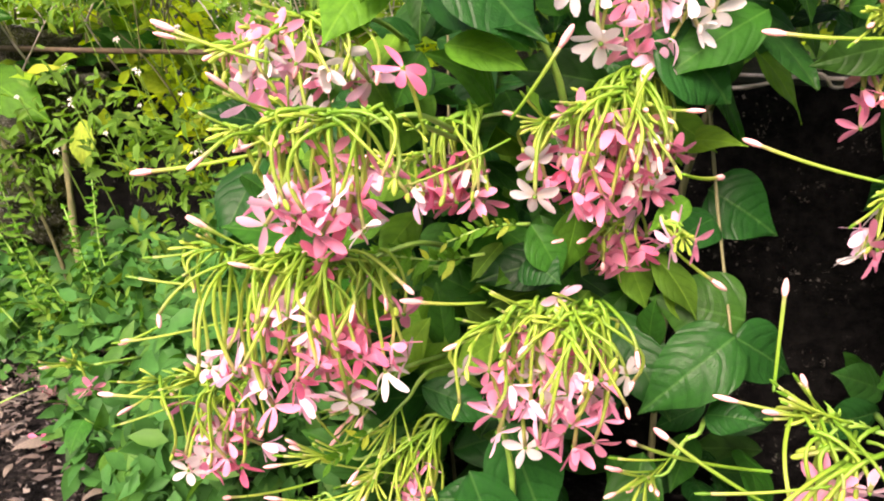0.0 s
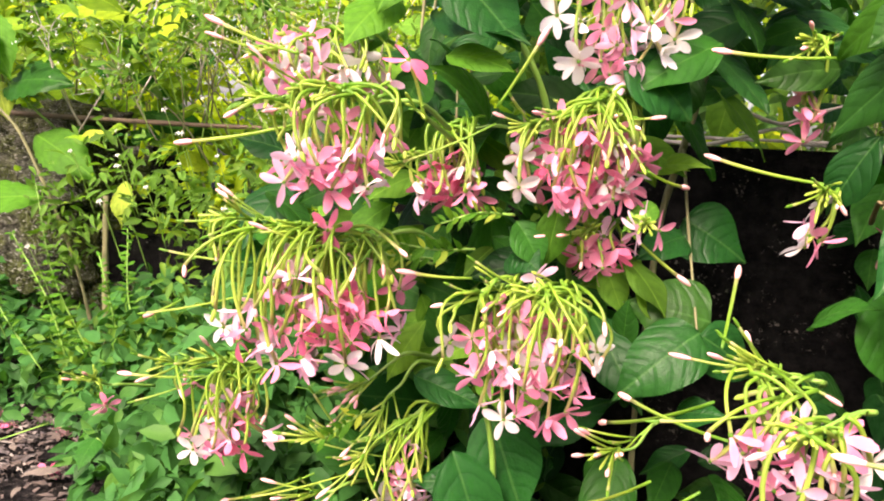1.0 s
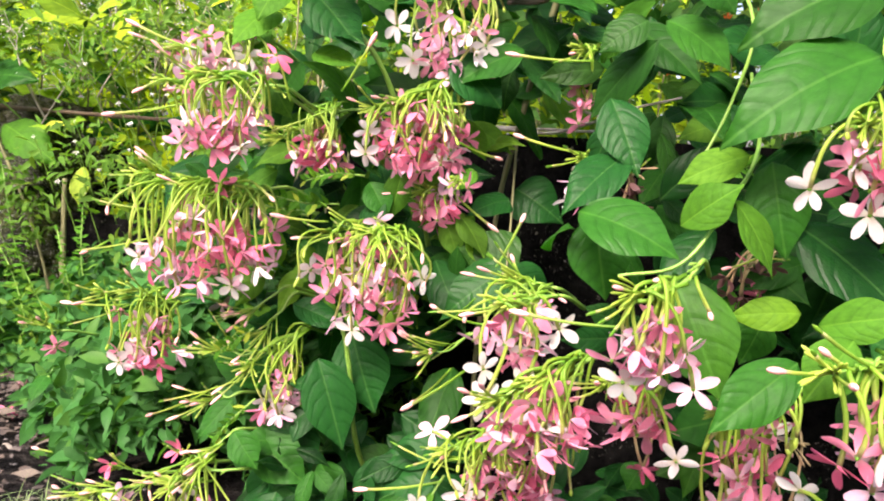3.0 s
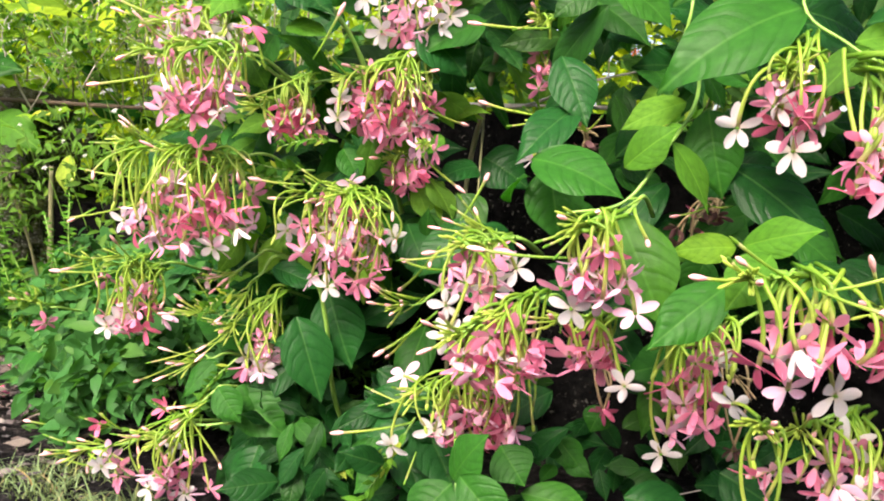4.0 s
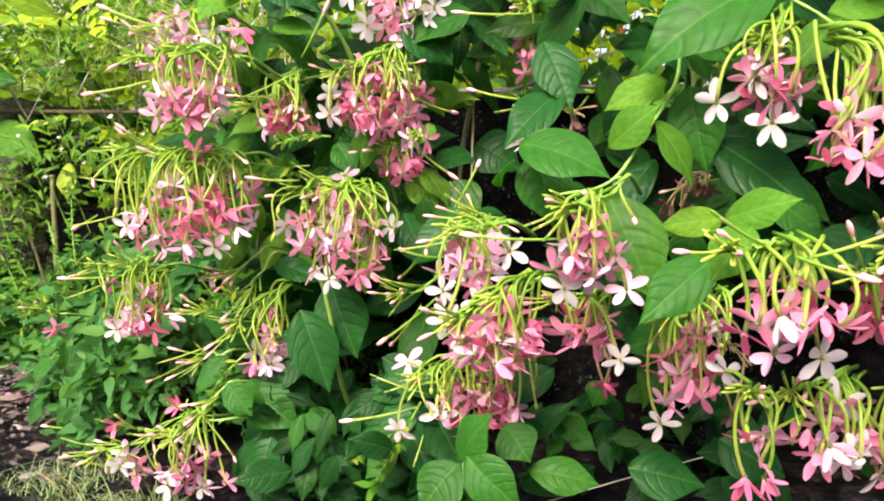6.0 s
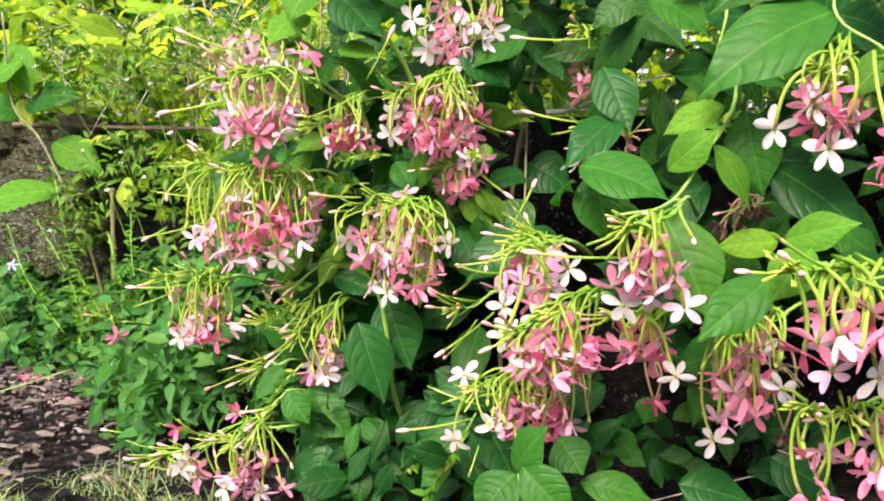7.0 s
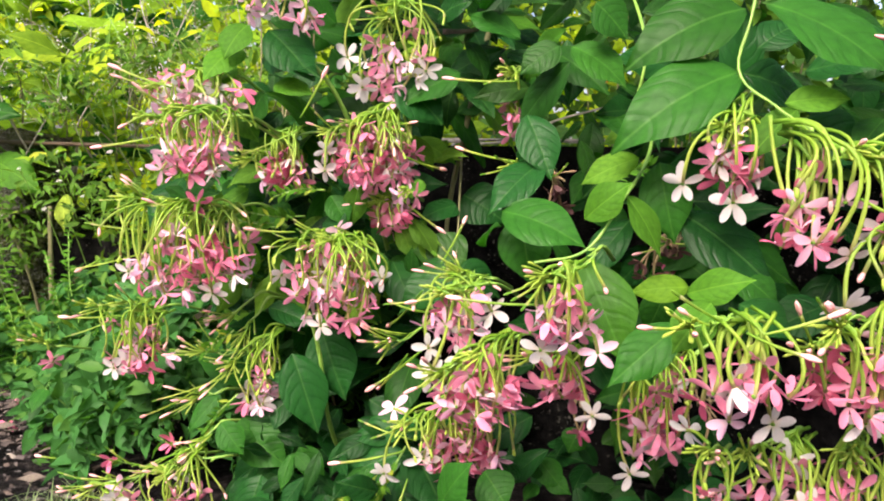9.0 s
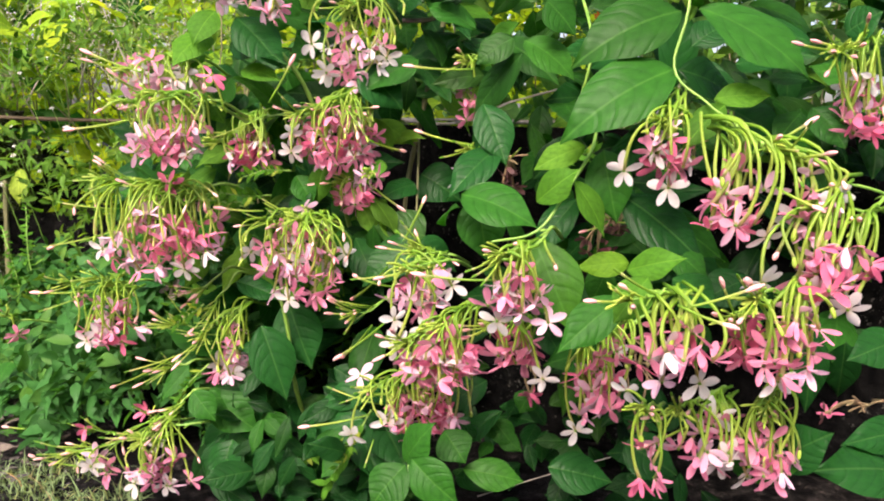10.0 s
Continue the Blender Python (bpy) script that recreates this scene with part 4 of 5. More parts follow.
def leaf_mass(name, poses, tone, mat=None):
    """Many leaves joined into one mesh."""
    verts, uvs, faces = [], [], []
    k = 0
    shapes = []
    for d in LEAVES[tone]:
        v = np.array([(*q.co, 1.0) for q in d.vertices])
        f = np.array([tuple(q.vertices) for q in d.polygons])
        u = np.zeros((len(v), 2))
        for loop, uv in zip(d.loops, d.uv_layers[0].data):
            u[loop.vertex_index] = uv.uv
        shapes.append((v, f, u))
    for i, m in enumerate(poses):
        v, f, u = shapes[i % 4]
        verts.append((v @ np.array(m).T)[:, :3])
        faces.append(f + k)
        uvs.append(u)
        k += len(v)
    return mesh(name, np.vstack(verts), np.vstack(faces).tolist(), LEAF_MASS[mat or tone], np.vstack(uvs))


def fill_leaves():
    rnd = random.Random(12)
    plant = thing("creeper_bush", (0.25, 0.62, 0.0), "dense creeper with dark green leaves over the wall", "creeper")
    for k in range(280):
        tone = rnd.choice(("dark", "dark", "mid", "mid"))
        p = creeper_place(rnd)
        # leaves near the ground take the dark tone, standing in for shade
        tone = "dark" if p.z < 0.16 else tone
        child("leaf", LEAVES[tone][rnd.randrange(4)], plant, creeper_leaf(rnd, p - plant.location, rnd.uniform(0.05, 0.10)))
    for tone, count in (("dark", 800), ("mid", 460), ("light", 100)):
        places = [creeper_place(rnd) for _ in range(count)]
        # lighter tones only higher up: the shade below is put into the colour
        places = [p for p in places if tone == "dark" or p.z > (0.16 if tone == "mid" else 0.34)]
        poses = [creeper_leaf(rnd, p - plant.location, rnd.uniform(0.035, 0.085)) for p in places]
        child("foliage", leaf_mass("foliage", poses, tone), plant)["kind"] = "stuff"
    # more dark leaves for the hollow, its shade carried by their tone
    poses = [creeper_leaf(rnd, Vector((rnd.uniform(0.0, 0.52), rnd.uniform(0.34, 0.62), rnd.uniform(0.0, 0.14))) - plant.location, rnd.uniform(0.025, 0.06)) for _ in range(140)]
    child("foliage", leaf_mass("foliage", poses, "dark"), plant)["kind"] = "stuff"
    # a low tuft of narrow leaves under the flowers, dark-toned to stand for shade
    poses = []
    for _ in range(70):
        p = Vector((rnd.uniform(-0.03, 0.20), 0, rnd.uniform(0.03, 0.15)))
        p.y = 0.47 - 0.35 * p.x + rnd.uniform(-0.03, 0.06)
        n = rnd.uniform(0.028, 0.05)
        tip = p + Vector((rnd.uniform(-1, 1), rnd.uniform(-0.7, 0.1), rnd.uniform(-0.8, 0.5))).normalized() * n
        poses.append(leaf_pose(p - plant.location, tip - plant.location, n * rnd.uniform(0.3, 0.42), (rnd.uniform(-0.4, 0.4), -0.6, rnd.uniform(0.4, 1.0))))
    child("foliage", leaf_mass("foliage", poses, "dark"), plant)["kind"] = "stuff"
    for tone, count in (("mid", 30), ("light", 60)):
        poses = []
        for _ in range(count):
            x = rnd.uniform(-0.10, 0.16)
            p = Vector((x, 0.575 - 0.2 * x + rnd.uniform(-0.03, 0.05), rnd.uniform(0.25, 0.46)))
            poses.append(creeper_leaf(rnd, p - plant.location, rnd.uniform(0.035, 0.065)))
        child("foliage", leaf_mass("foliage", poses, tone), plant)["kind"] = "stuff"
    for k in range(4):
        x = rnd.uniform(-0.1, 0.10)
        y = 0.76 - 0.45 * x
        stem_on(plant, [(x, y, 0), (x + rnd.uniform(-0.06, 0.06), y - 0.03, 0.25), (x + rnd.uniform(-0.1, 0.1), y + rnd.uniform(-0.06, 0.05), 0.55), (x + rnd.uniform(-0.15, 0.15), y, 0.9)], rnd.uniform(0.0012, 0.002), WOOD)


fill_leaves()


def broad_shrub():
    """A sunlit shrub with larger leaves set along arching twigs, behind the wall."""
    rnd = random.Random(71)
    ob = thing("background_shrub", (-0.7, 1.6, 0.0), "sunlit shrub with broad light green leaves on thin twigs", "shrub", kind="stuff")
    poses = {"light": [], "mid": []}
    pieces = []
    for k in range(104):
        a = Vector((rnd.uniform(-1.35, 0.15), rnd.uniform(1.35, 1.8), rnd.uniform(0.25, 0.6)))
        near = k >= 60
        if near:
            a = Vector((rnd.uniform(-1.25, -0.5), rnd.uniform(1.42, 1.6), rnd.uniform(0.4, 0.7)))
        if (a - WALL_AT).dot(WALL_OUT) > -0.12:
            a.y += 0.35
        d = Vector((rnd.uniform(-0.5, 0.5), rnd.uniform(-0.5, 0.1), rnd.uniform(0.3, 0.9))).normalized()
        pts = [a + d * 0.42 * q - Vector((0, 0, 0.16 * q * q)) + Vector((0, -0.06 * q * q, 0)) for q in (0, 0.25, 0.5, 0.75, 1.0)]
        v, f = sweep([p - ob.location for p in smooth_path(pts, 3)], [0.0016] * 13, 4)
        pieces.append((v, f, 0))
        for i in range(11):
            q = 0.15 + 0.085 * i
            p = a + d * 0.42 * q - Vector((0, 0.06 * q * q, 0.16 * q * q))
            side = Vector((1 if i % 2 else -1, rnd.uniform(-0.6, 0.2), rnd.uniform(-0.5, 0.4)))
            tip = p + (side + d * 0.5).normalized() * rnd.uniform(0.04, 0.08) * (1.3 if near else 1.0)
            face = (rnd.uniform(-0.4, 0.4), -0.6, rnd.uniform(0.3, 1.0))
            poses[rnd.choice(("light", "light", "light", "mid"))].append(leaf_pose(p - ob.location, tip - ob.location, (tip - p).length * rnd.uniform(0.38, 0.6), face))
    for tone, many in poses.items():
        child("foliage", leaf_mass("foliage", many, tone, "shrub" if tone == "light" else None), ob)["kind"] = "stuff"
    v, f, s = joined(pieces)
    child("stems", mesh("stems", v, f, STEM), ob)


broad_shrub()


def twiggy_spray():
    """Thin bare twigs with tiny white florets, rising before and behind the wall top."""
    rnd = random.Random(44)
    ob = thing("twiggy_shrub", (-0.45, 1.25, 0.0), "thin branching twigs dotted with tiny white florets by the wall", "shrub", kind="stuff")
    twigs, florets = [], []
    for k in range(95):
        a = Vector((rnd.uniform(-0.62, 0.0), rnd.uniform(1.15, 1.4), rnd.uniform(0.36, 0.56)))
        d = Vector((rnd.uniform(-0.6, 0.6), rnd.uniform(-0.2, 0.2), rnd.uniform(0.5, 1.0))).normalized() * rnd.uniform(0.12, 0.28)
        bow = Vector((rnd.uniform(-0.05, 0.05), -0.03, 0.03))
        main = bezier(a, a + d * 0.33 + bow, a + d * 0.66 + bow, a + d, 10)
        tone = rnd.choice((0, 1, 2))
        v, f = sweep([p - ob.location for p in main], [0.0014 * (1.1 - i / 11) + 0.0002 for i in range(11)], 4)
        twigs.append((v, f, tone))
        for j in range(7):
            b = main[rnd.randrange(3, 11)]
            e = b + Vector((rnd.uniform(-1, 1), rnd.uniform(-0.5, 0.3), rnd.uniform(-0.2, 0.8))).normalized() * rnd.uniform(0.02, 0.06)
            v, f = sweep([p - ob.location for p in bezier(b, b.lerp(e, 0.4) + Vector((0, 0, 0.005)), b.lerp(e, 0.7), e, 4)], [0.0006] * 5, 3)
            twigs.append((v, f, tone))
            for i in range(rnd.choice((0, 0, 3, 6))):
                c = e + Vector((rnd.gauss(0, 0.008), rnd.gauss(0, 0.006), rnd.gauss(0, 0.008))) - ob.location
                r = rnd.uniform(0.0010, 0.0024)
                n = Vector((rnd.uniform(-0.6, 0.6), -1, rnd.uniform(-0.2, 0.9))).normalized()
                q = n.to_track_quat('Z', 'Y')
                ring = [c + q @ Vector((math.cos(g * 0.628) * r * (1.0 if g % 2 else 0.45), math.sin(g * 0.628) * r * (1.0 if g % 2 else 0.45), 0)) for g in range(10)]
                florets.append((ring + [c + n * r * 0.4], [(g, (g + 1) % 10, 10) for g in range(10)], 0))
    v, f, s = joined(twigs)
    child("twigs", mesh("twigs", v, f, [WOOD, STEM, PALE_WOOD], None, s), ob)["kind"] = "stuff"
    v, f, s = joined(florets)
    child("florets", mesh("florets", v, f, PETAL["white"], np.full((len(v), 2), 0.6)), ob)["kind"] = "stuff"


twiggy_spray()


# ---- flowers ----
def corolla_mesh(seed, tone, flat=False):
    """Five petals spread from the end of the tube, which comes in along z from above."""
    rnd = random.Random(seed)
    verts, uvs, faces = [], [], []
    droop = 0.05 if flat else rnd.choice((-0.45, -0.1, 0.15, 0.35, 0.6, 0.85, 1.05))
    for k in range(5):
        a = 2 * math.pi * k / 5 + rnd.uniform(-0.22, 0.22)
        length, width = 0.0152 * rnd.uniform(0.85, 1.12) * (0.93 if flat else 1.0), (0.0070 if flat else 0.0062) * rnd.uniform(0.8, 1.15)
        d, s = Vector((math.cos(a), math.sin(a), 0)), Vector((-math.sin(a), math.cos(a), 0))
        tilt, curl, cup = droop + rnd.uniform(-0.35, 0.35) * (0.5 if flat else 1.0), rnd.uniform(-0.5, 0.9) * (0.5 if flat else 1.0), rnd.uniform(-0.5, 0.5)
        sway, roll = rnd.uniform(-0.25, 0.25), rnd.uniform(-0.5, 0.5)
        start = len(verts)
        c = d * 0.0012
        for i in range(6):
            v = i / 5
            half = width / 2 * (0.30, 0.62, 0.90, 1.0, 0.86, 0.34)[i]
            angle = tilt + curl * (v - 0.3)
            if i:
                c = c + (d * math.cos(angle) + s * sway * v - Vector((0, 0, math.sin(angle)))) * (length / 5)
            for j in (-1, 0, 1):
                verts.append(c + s * (half * j) + Vector((0, 0, cup * half * abs(j) + roll * half * j * v)))
                uvs.append((0.5 + j * 0.5, v))
        for i in range(5):
            for j in range(2):
                q = start + i * 3 + j
                faces.append((q, q + 1, q + 4, q + 3))
    eye, f = sweep([(0, 0, 0.002), (0, 0, 0.0), (0, 0, -0.002)], [0.0011, 0.0015, 0.0006], 5)
    k = len(verts)
    slots = [0] * len(faces) + [1] * len(f)
    verts += eye
    uvs += [(0.5, 0.0)] * len(eye)
    faces += [tuple(i + k for i in q) for q in f]
    return mesh("corolla", verts, faces, [PETAL[tone], TUBE if tone != "faded" else TUBE_OLD], uvs, slots)


COROLLAS = {tone: [corolla_mesh(31 * k + len(tone), tone) for k in range(7)] for tone in PETAL}
STARS = {tone: [corolla_mesh(53 * k + 7, tone, True) for k in range(5)] for tone in ("white", "pale")}
bloom = random.Random(99)


def turn_to(way, spin):
    """A turn that carries -z to way."""
    return (-Vector(way)).to_track_quat('Z', 'Y').to_matrix().to_4x4() @ Matrix.Rotation(spin, 4, 'Z')


def tube_mesh(name, pts, radii, mat, sides=6):
    """A tube whose v coordinate runs from its base to its end."""
    v, f = sweep(pts, radii, sides)
    return mesh(name, v, f, mat, [(k % sides / sides, k // sides / (len(pts) - 1)) for k in range(len(v))])


def bud_part(parent, base, tip, thick=0.0011, pink=True, sag=0.1):
    base, tip = Vector(base), Vector(tip)
    gap = (tip - base).length
    mid = (base + tip) / 2 + Vector((0, 0, -gap * sag * 0.5))
    pts = bezier(base, base.lerp(mid, 0.66), tip.lerp(mid, 0.66), tip, 8)
    way = (pts[-1] - pts[-2]).normalized()
    stalk = child("bud_tube", tube_mesh("bud_tube", pts, [thick * (0.8 + 0.3 * i / 8) for i in range(9)], TUBE), parent)
    size = 0.0125 * min(1.0, gap / 0.05 + 0.25) * (1.0 if pink else 0.6)
    fat = 1.0 if pink else 0.62
    head = [pts[-1] + way * size * q for q in (-0.06, 0.1, 0.35, 0.65, 0.9, 1.0)]
    v, f = sweep(head, [thick * 1.0, thick * 1.35 * fat, thick * 1.9 * fat, thick * 1.75 * fat, thick * 1.1 * fat, thick * 0.35], 7)
    child("bud_tip", mesh("bud_tip", v, f, TUBE_PALE if pink else TUBE), stalk)


def flower_on(ob, start, e, tone, turn, follow, lead, faded=False, bold=1.0, star=False):
    """A tube that springs along the stalk's lead, arches over and hangs down to e, with a flower at its end."""
    o = ob.location
    start = start + Vector((bloom.uniform(-0.002, 0.002), bloom.uniform(-0.002, 0.002), bloom.uniform(-0.001, 0.002)))
    gap = e - start
    out = Vector((gap.x, gap.y, 0))
    size = gap.length
    flat = out / max(out.length, 0.012)
    if gap.z < -0.008:
        drop = -gap.z
        stray = Vector((bloom.uniform(-0.55, 0.55), bloom.uniform(-0.6, 0.3), 0)) * size
        way = (flat * bloom.uniform(-0.5, 0.7) + Vector((bloom.uniform(-0.4, 0.4), bloom.uniform(-0.45, 0.2), -1.0))).normalized()
        c1 = start + out * bloom.uniform(0.40, 0.85) + lead * bloom.uniform(0.0, 0.012) + stray * 0.5 + Vector((0, 0, 0.002 + drop * bloom.uniform(-0.30, 0.22)))
        c2 = e - way * drop * bloom.uniform(0.4, 0.75) + stray * 0.35
    else:
        way = (gap.normalized() + Vector((0, 0, -0.3))).normalized()
        c1 = start + out * bloom.uniform(0.2, 0.7) + Vector((0, 0, size * 0.1))
        c2 = e - way * size * bloom.uniform(0.3, 0.6)
    path = bezier(start, c1, c2, e, 9)
    r = bloom.uniform(0.00088, 0.00112) * bold
    tube = child("tube", tube_mesh("tube", [p - o for p in path], [r * (1.05 + 0.35 * abs(i / 9 - 0.5)) for i in range(10)], TUBE_OLD if faded else TUBE), ob)
    face = (way * follow + Vector(turn)).normalized()
    if tone == "bud":
        size = bloom.uniform(0.005, 0.011)
        head = [e - o + way * size * q for q in (-0.05, 0.15, 0.4, 0.7, 0.92, 1.0)]
        v, f = sweep(head, [r, r * 1.3, r * 1.7, r * 1.6, r, r * 0.3], 6)
        child("bud_tip", mesh("bud_tip", v, f, TUBE_PALE if bloom.random() < 0.4 else CLUB), tube)
        return
    scale = bloom.uniform(0.86, 1.12) * (0.8 if faded else 1.0)
    m = Matrix.Translation(e - o) @ turn_to(face, bloom.uniform(0, 6.3)) @ Matrix.Scale(scale, 4)
    child("corolla", STARS[tone][bloom.randrange(5)] if star else COROLLAS[tone][bloom.randrange(7)], tube, m)


def start_on(heads, lead, e):
    """The head of the stalk from which the tube to e springs."""
    head = min(heads, key=lambda h: abs(e.x - h.x) + 0.4 * abs(e.y - h.y) + bloom.uniform(0, 0.030))
    return head - lead * bloom.uniform(-0.005, 0.030) + Vector((bloom.uniform(-1, 1), bloom.uniform(-1, 0.6), bloom.uniform(-0.6, 0.6))) * 0.007


def star_flower(place, tone):
    """One more open flower on the cluster that hangs nearest."""
    place = Vector(place)
    ob, heads, lead, centre, bold = min(GROWN, key=lambda g: (g[3] - place).length)
    flower_on(ob, start_on(heads, lead, place), place, tone, (bloom.uniform(-0.4, 0.3), bloom.uniform(-1.2, -0.5), bloom.uniform(-0.2, 0.4)), 0.35, lead, False, bold, True)


GROWN = []


def flower_cluster(base, tip, centre, spread, count, white=0.1, buds=4, faded=False):
    base, tip, centre = Vector(base), Vector(tip), Vector(centre)
    label = "hanging cluster of pink and white star flowers on yellow-green tubes"
    if count == 0:
        label = "spray of small unopened green flower buds"
    elif faded:
        label = "faded reddish-brown flower cluster behind the leaves"
    elif count == 1:
        label = "single white star flower on a thin stalk" if white > 0.5 else "single pink star flower on a thin stalk"
    elif white >= 0.22:
        label = "cluster of pink star flowers with many white ones on thin tubes"
    elif white < 0.05:
        label = "small cluster of deep pink star flowers on thin tubes"
    ob = thing("flower_cluster", base, label, "flowers", "flower clusters on the creeper")
    o = base
    axis = tip - base
    # the flower stalk, bent, with side shoots from whose ends the tubes spring
    bend = [base + Vector((0.02, 0.045, -0.015)), base]
    bend += [base + axis * q + Vector((bloom.uniform(-0.004, 0.004), bloom.uniform(-0.006, 0.006), axis.length * bloom.uniform(-0.10, 0.10))) for q in (0.35, 0.7)]
    pts = smooth_path(bend + [tip], 5)
    v, f = sweep([p - o for p in pts], [0.0016 * (1.15 - 0.75 * i / len(pts)) for i in range(len(pts))], 6)
    pieces = [(v, f, 0)]
    lead = axis.normalized()
    bold = 1.2 if centre.y < 0.17 and count > 4 else 1.08 if centre.y < 0.30 and count > 4 else 1.0
    # the heads from which tubes and buds spring: the stalk's end, and side shoots above a wide cluster
    heads = [pts[-1]]
    many = min(5, 1 + count // 11)
    for k in range(1, many):
        q = 1 - k / many
        a = pts[max(3, round((0.25 + 0.65 * q) * (len(pts) - 1)))]
        h = Vector((centre.x + (2 * q - 1) * spread[0] * 0.55 * (1 if lead.x > 0 else -1), a.y + bloom.uniform(-0.022, 0.004), a.z + bloom.uniform(-0.004, 0.010)))
        v, f = sweep([p - o for p in bezier(a, a.lerp(h, 0.3) + Vector((0, 0, 0.003)), a.lerp(h, 0.7) + Vector((0, 0, 0.003)), h, 5)], [0.0013, 0.0012, 0.0011, 0.0011, 0.0010, 0.0009], 5)
        pieces.append((v, f, 0))
        heads.append(h)
    # narrow bracts along the stalk, and club-shaped green buds that point forwards from its end
    for k in range(8 if faded else 16 + min(20, count) if count > 1 else 6):
        club = k % 2 == 0
        p = (heads[k % len(heads)] if club else pts[bloom.randrange(len(pts) // 3, len(pts))]) - o + Vector((bloom.uniform(-1, 1), bloom.uniform(-1, 1), bloom.uniform(-1, 1))) * 0.002
        d = (lead * bloom.uniform(0.4, 1.3) + Vector((bloom.uniform(-0.7, 0.7), bloom.uniform(-0.9, 0.4), bloom.uniform(-0.35, 0.75)))).normalized()
        n = bloom.uniform(0.010, 0.024) if club else bloom.uniform(0.006, 0.013)
        sag = Vector((0, 0, -0.08 * n))
        if club:
            v, f = sweep([p, p + d * n * 0.5 + sag * 0.4, p + d * n * 0.72 + sag, p + d * n * 0.9 + sag * 1.4, p + d * n + sag * 1.6], [0.0005, 0.0006, 0.0010, 0.0010, 0.0003], 5)
        else:
            v, f = sweep([p, p + d * n * 0.3, p + d * n * 0.65 + sag, p + d * n + sag * 2], [0.0004, 0.0009, 0.0008, 0.0001], 4)
        pieces.append((v, f, 1 if club else 2))
    v, f, slots = joined(pieces)
    child("stalk", mesh("stalk", v, f, [STEM, CLUB, BRACT] if not faded else [TUBE_OLD] * 3, None, slots), ob)
    rx, rz = max(spread[0] - 0.008, spread[0] * 0.4), max(spread[1] - 0.006, spread[1] * 0.4)
    ends, tries = [], 0
    want = count if count < 3 else round(count * 1.05)
    while len(ends) < want and tries < 4000:
        tries += 1
        q = Vector((bloom.uniform(-1, 1), bloom.uniform(-1, 1), bloom.uniform(-1, 1)))
        if q.length > 1:
            continue
        # the flowers hang in a loose mass, some of them close under the heads
        e = centre + Vector((q.x * rx, q.y * rx * 0.6, q.z * rz + 0.004))
        if count > 4 and bloom.random() < (0.30 if bold == 1.0 else 0.14):
            e.z += bloom.uniform(0.0, 0.55) * max(0.0, heads[0].z - centre.z)
            e.x = centre.x + (e.x - centre.x) * bloom.uniform(0.6, 1.0)
        if all((e - g).length > 0.0120 - tries * 0.000003 for g in ends):
            ends.append(e)
    for e in ends:
        x = bloom.random()
        tone = "deep" if count == 1 and white < 0.5 else "faded" if faded and x < 0.75 else "white" if x < white * 0.6 else "pale" if x < white + 0.20 else "pink" if x < white + 0.70 else "deep"
        start = start_on(heads, lead, e)
        if count > 8 and bloom.random() < 0.16:
            e = e.lerp(start, bloom.uniform(0.2, 0.5)) + Vector((bloom.uniform(-0.006, 0.006), -0.004, 0))
        flower_on(ob, start, e, tone, (bloom.uniform(-0.8, 0.8), bloom.uniform(-1.1, 0.3), bloom.uniform(-0.2, 0.5)), 0.8, lead, faded, bold)
    # young tubes, still closed, that arch out above the open flowers
    for k in range(0 if count < 5 or faded else round(min(count, 34) * (0.55 if bold == 1.0 else 0.15))):
        e = centre + Vector((bloom.uniform(-1.25, 1.25) * rx, bloom.uniform(-0.9, 0.4) * rx, bloom.uniform(0.25, 0.95) * max(0.02, heads[0].z - centre.z)))
        flower_on(ob, start_on(heads, lead, e), e, "bud", (0, 0, 0), 1.0, lead, False, bold * 0.9)
    GROWN.append((ob, heads, lead, centre, bold))
    for k in range(buds):
        a = (base + axis * bloom.uniform(0.5, 1.0) if k % 2 else heads[k % len(heads)]) - o
        d = (lead * 0.9 + Vector((bloom.uniform(-0.7, 0.7), bloom.uniform(-0.8, 0.2), bloom.uniform(-0.25, 0.7)))).normalized()
        bud_part(ob, a, a + d * bloom.uniform(0.015, 0.044), 0.0008 * bold, bloom.random() < 0.45)
    return ob


def lone_bud(base, tip, slim=False):
    label = "thin green flower bud on a slender tube" if slim else "long slender pink-tipped flower bud on a pale tube"
    ob = thing("flower_bud", base, label, "flower bud", "long buds on the creeper")
    bud_part(ob, (0, 0, 0), Vector(tip) - Vector(base), 0.0008 if slim else 0.0011, not slim)


flower_cluster((-0.041, 0.515, 0.512), (-0.114, 0.485, 0.497), (-0.084, 0.490, 0.477), (0.053, 0.036), 30, white=0.40, buds=5)
flower_cluster((-0.012, 0.438, 0.466), (-0.096, 0.408, 0.462), (-0.064, 0.413, 0.419), (0.050, 0.025), 27, white=0.25, buds=5)
flower_cluster((0.128, 0.513, 0.481), (0.064, 0.483, 0.456), (0.094, 0.488, 0.422), (0.046, 0.033), 34, white=0.12, buds=7)
flower_cluster((0.048, 0.525, 0.455), (-0.024, 0.495, 0.425), (0.007, 0.500, 0.407), (0.033, 0.022), 18, white=0.08, buds=6)
flower_cluster((0.119, 0.525, 0.478), (0.119, 0.495, 0.464), (0.128, 0.500, 0.417), (0.029, 0.025), 15, white=0.12, buds=5)
flower_cluster((0.146, 0.525, 0.591), (0.118, 0.495, 0.573), (0.127, 0.500, 0.511), (0.046, 0.033), 20, white=0.25, buds=5)
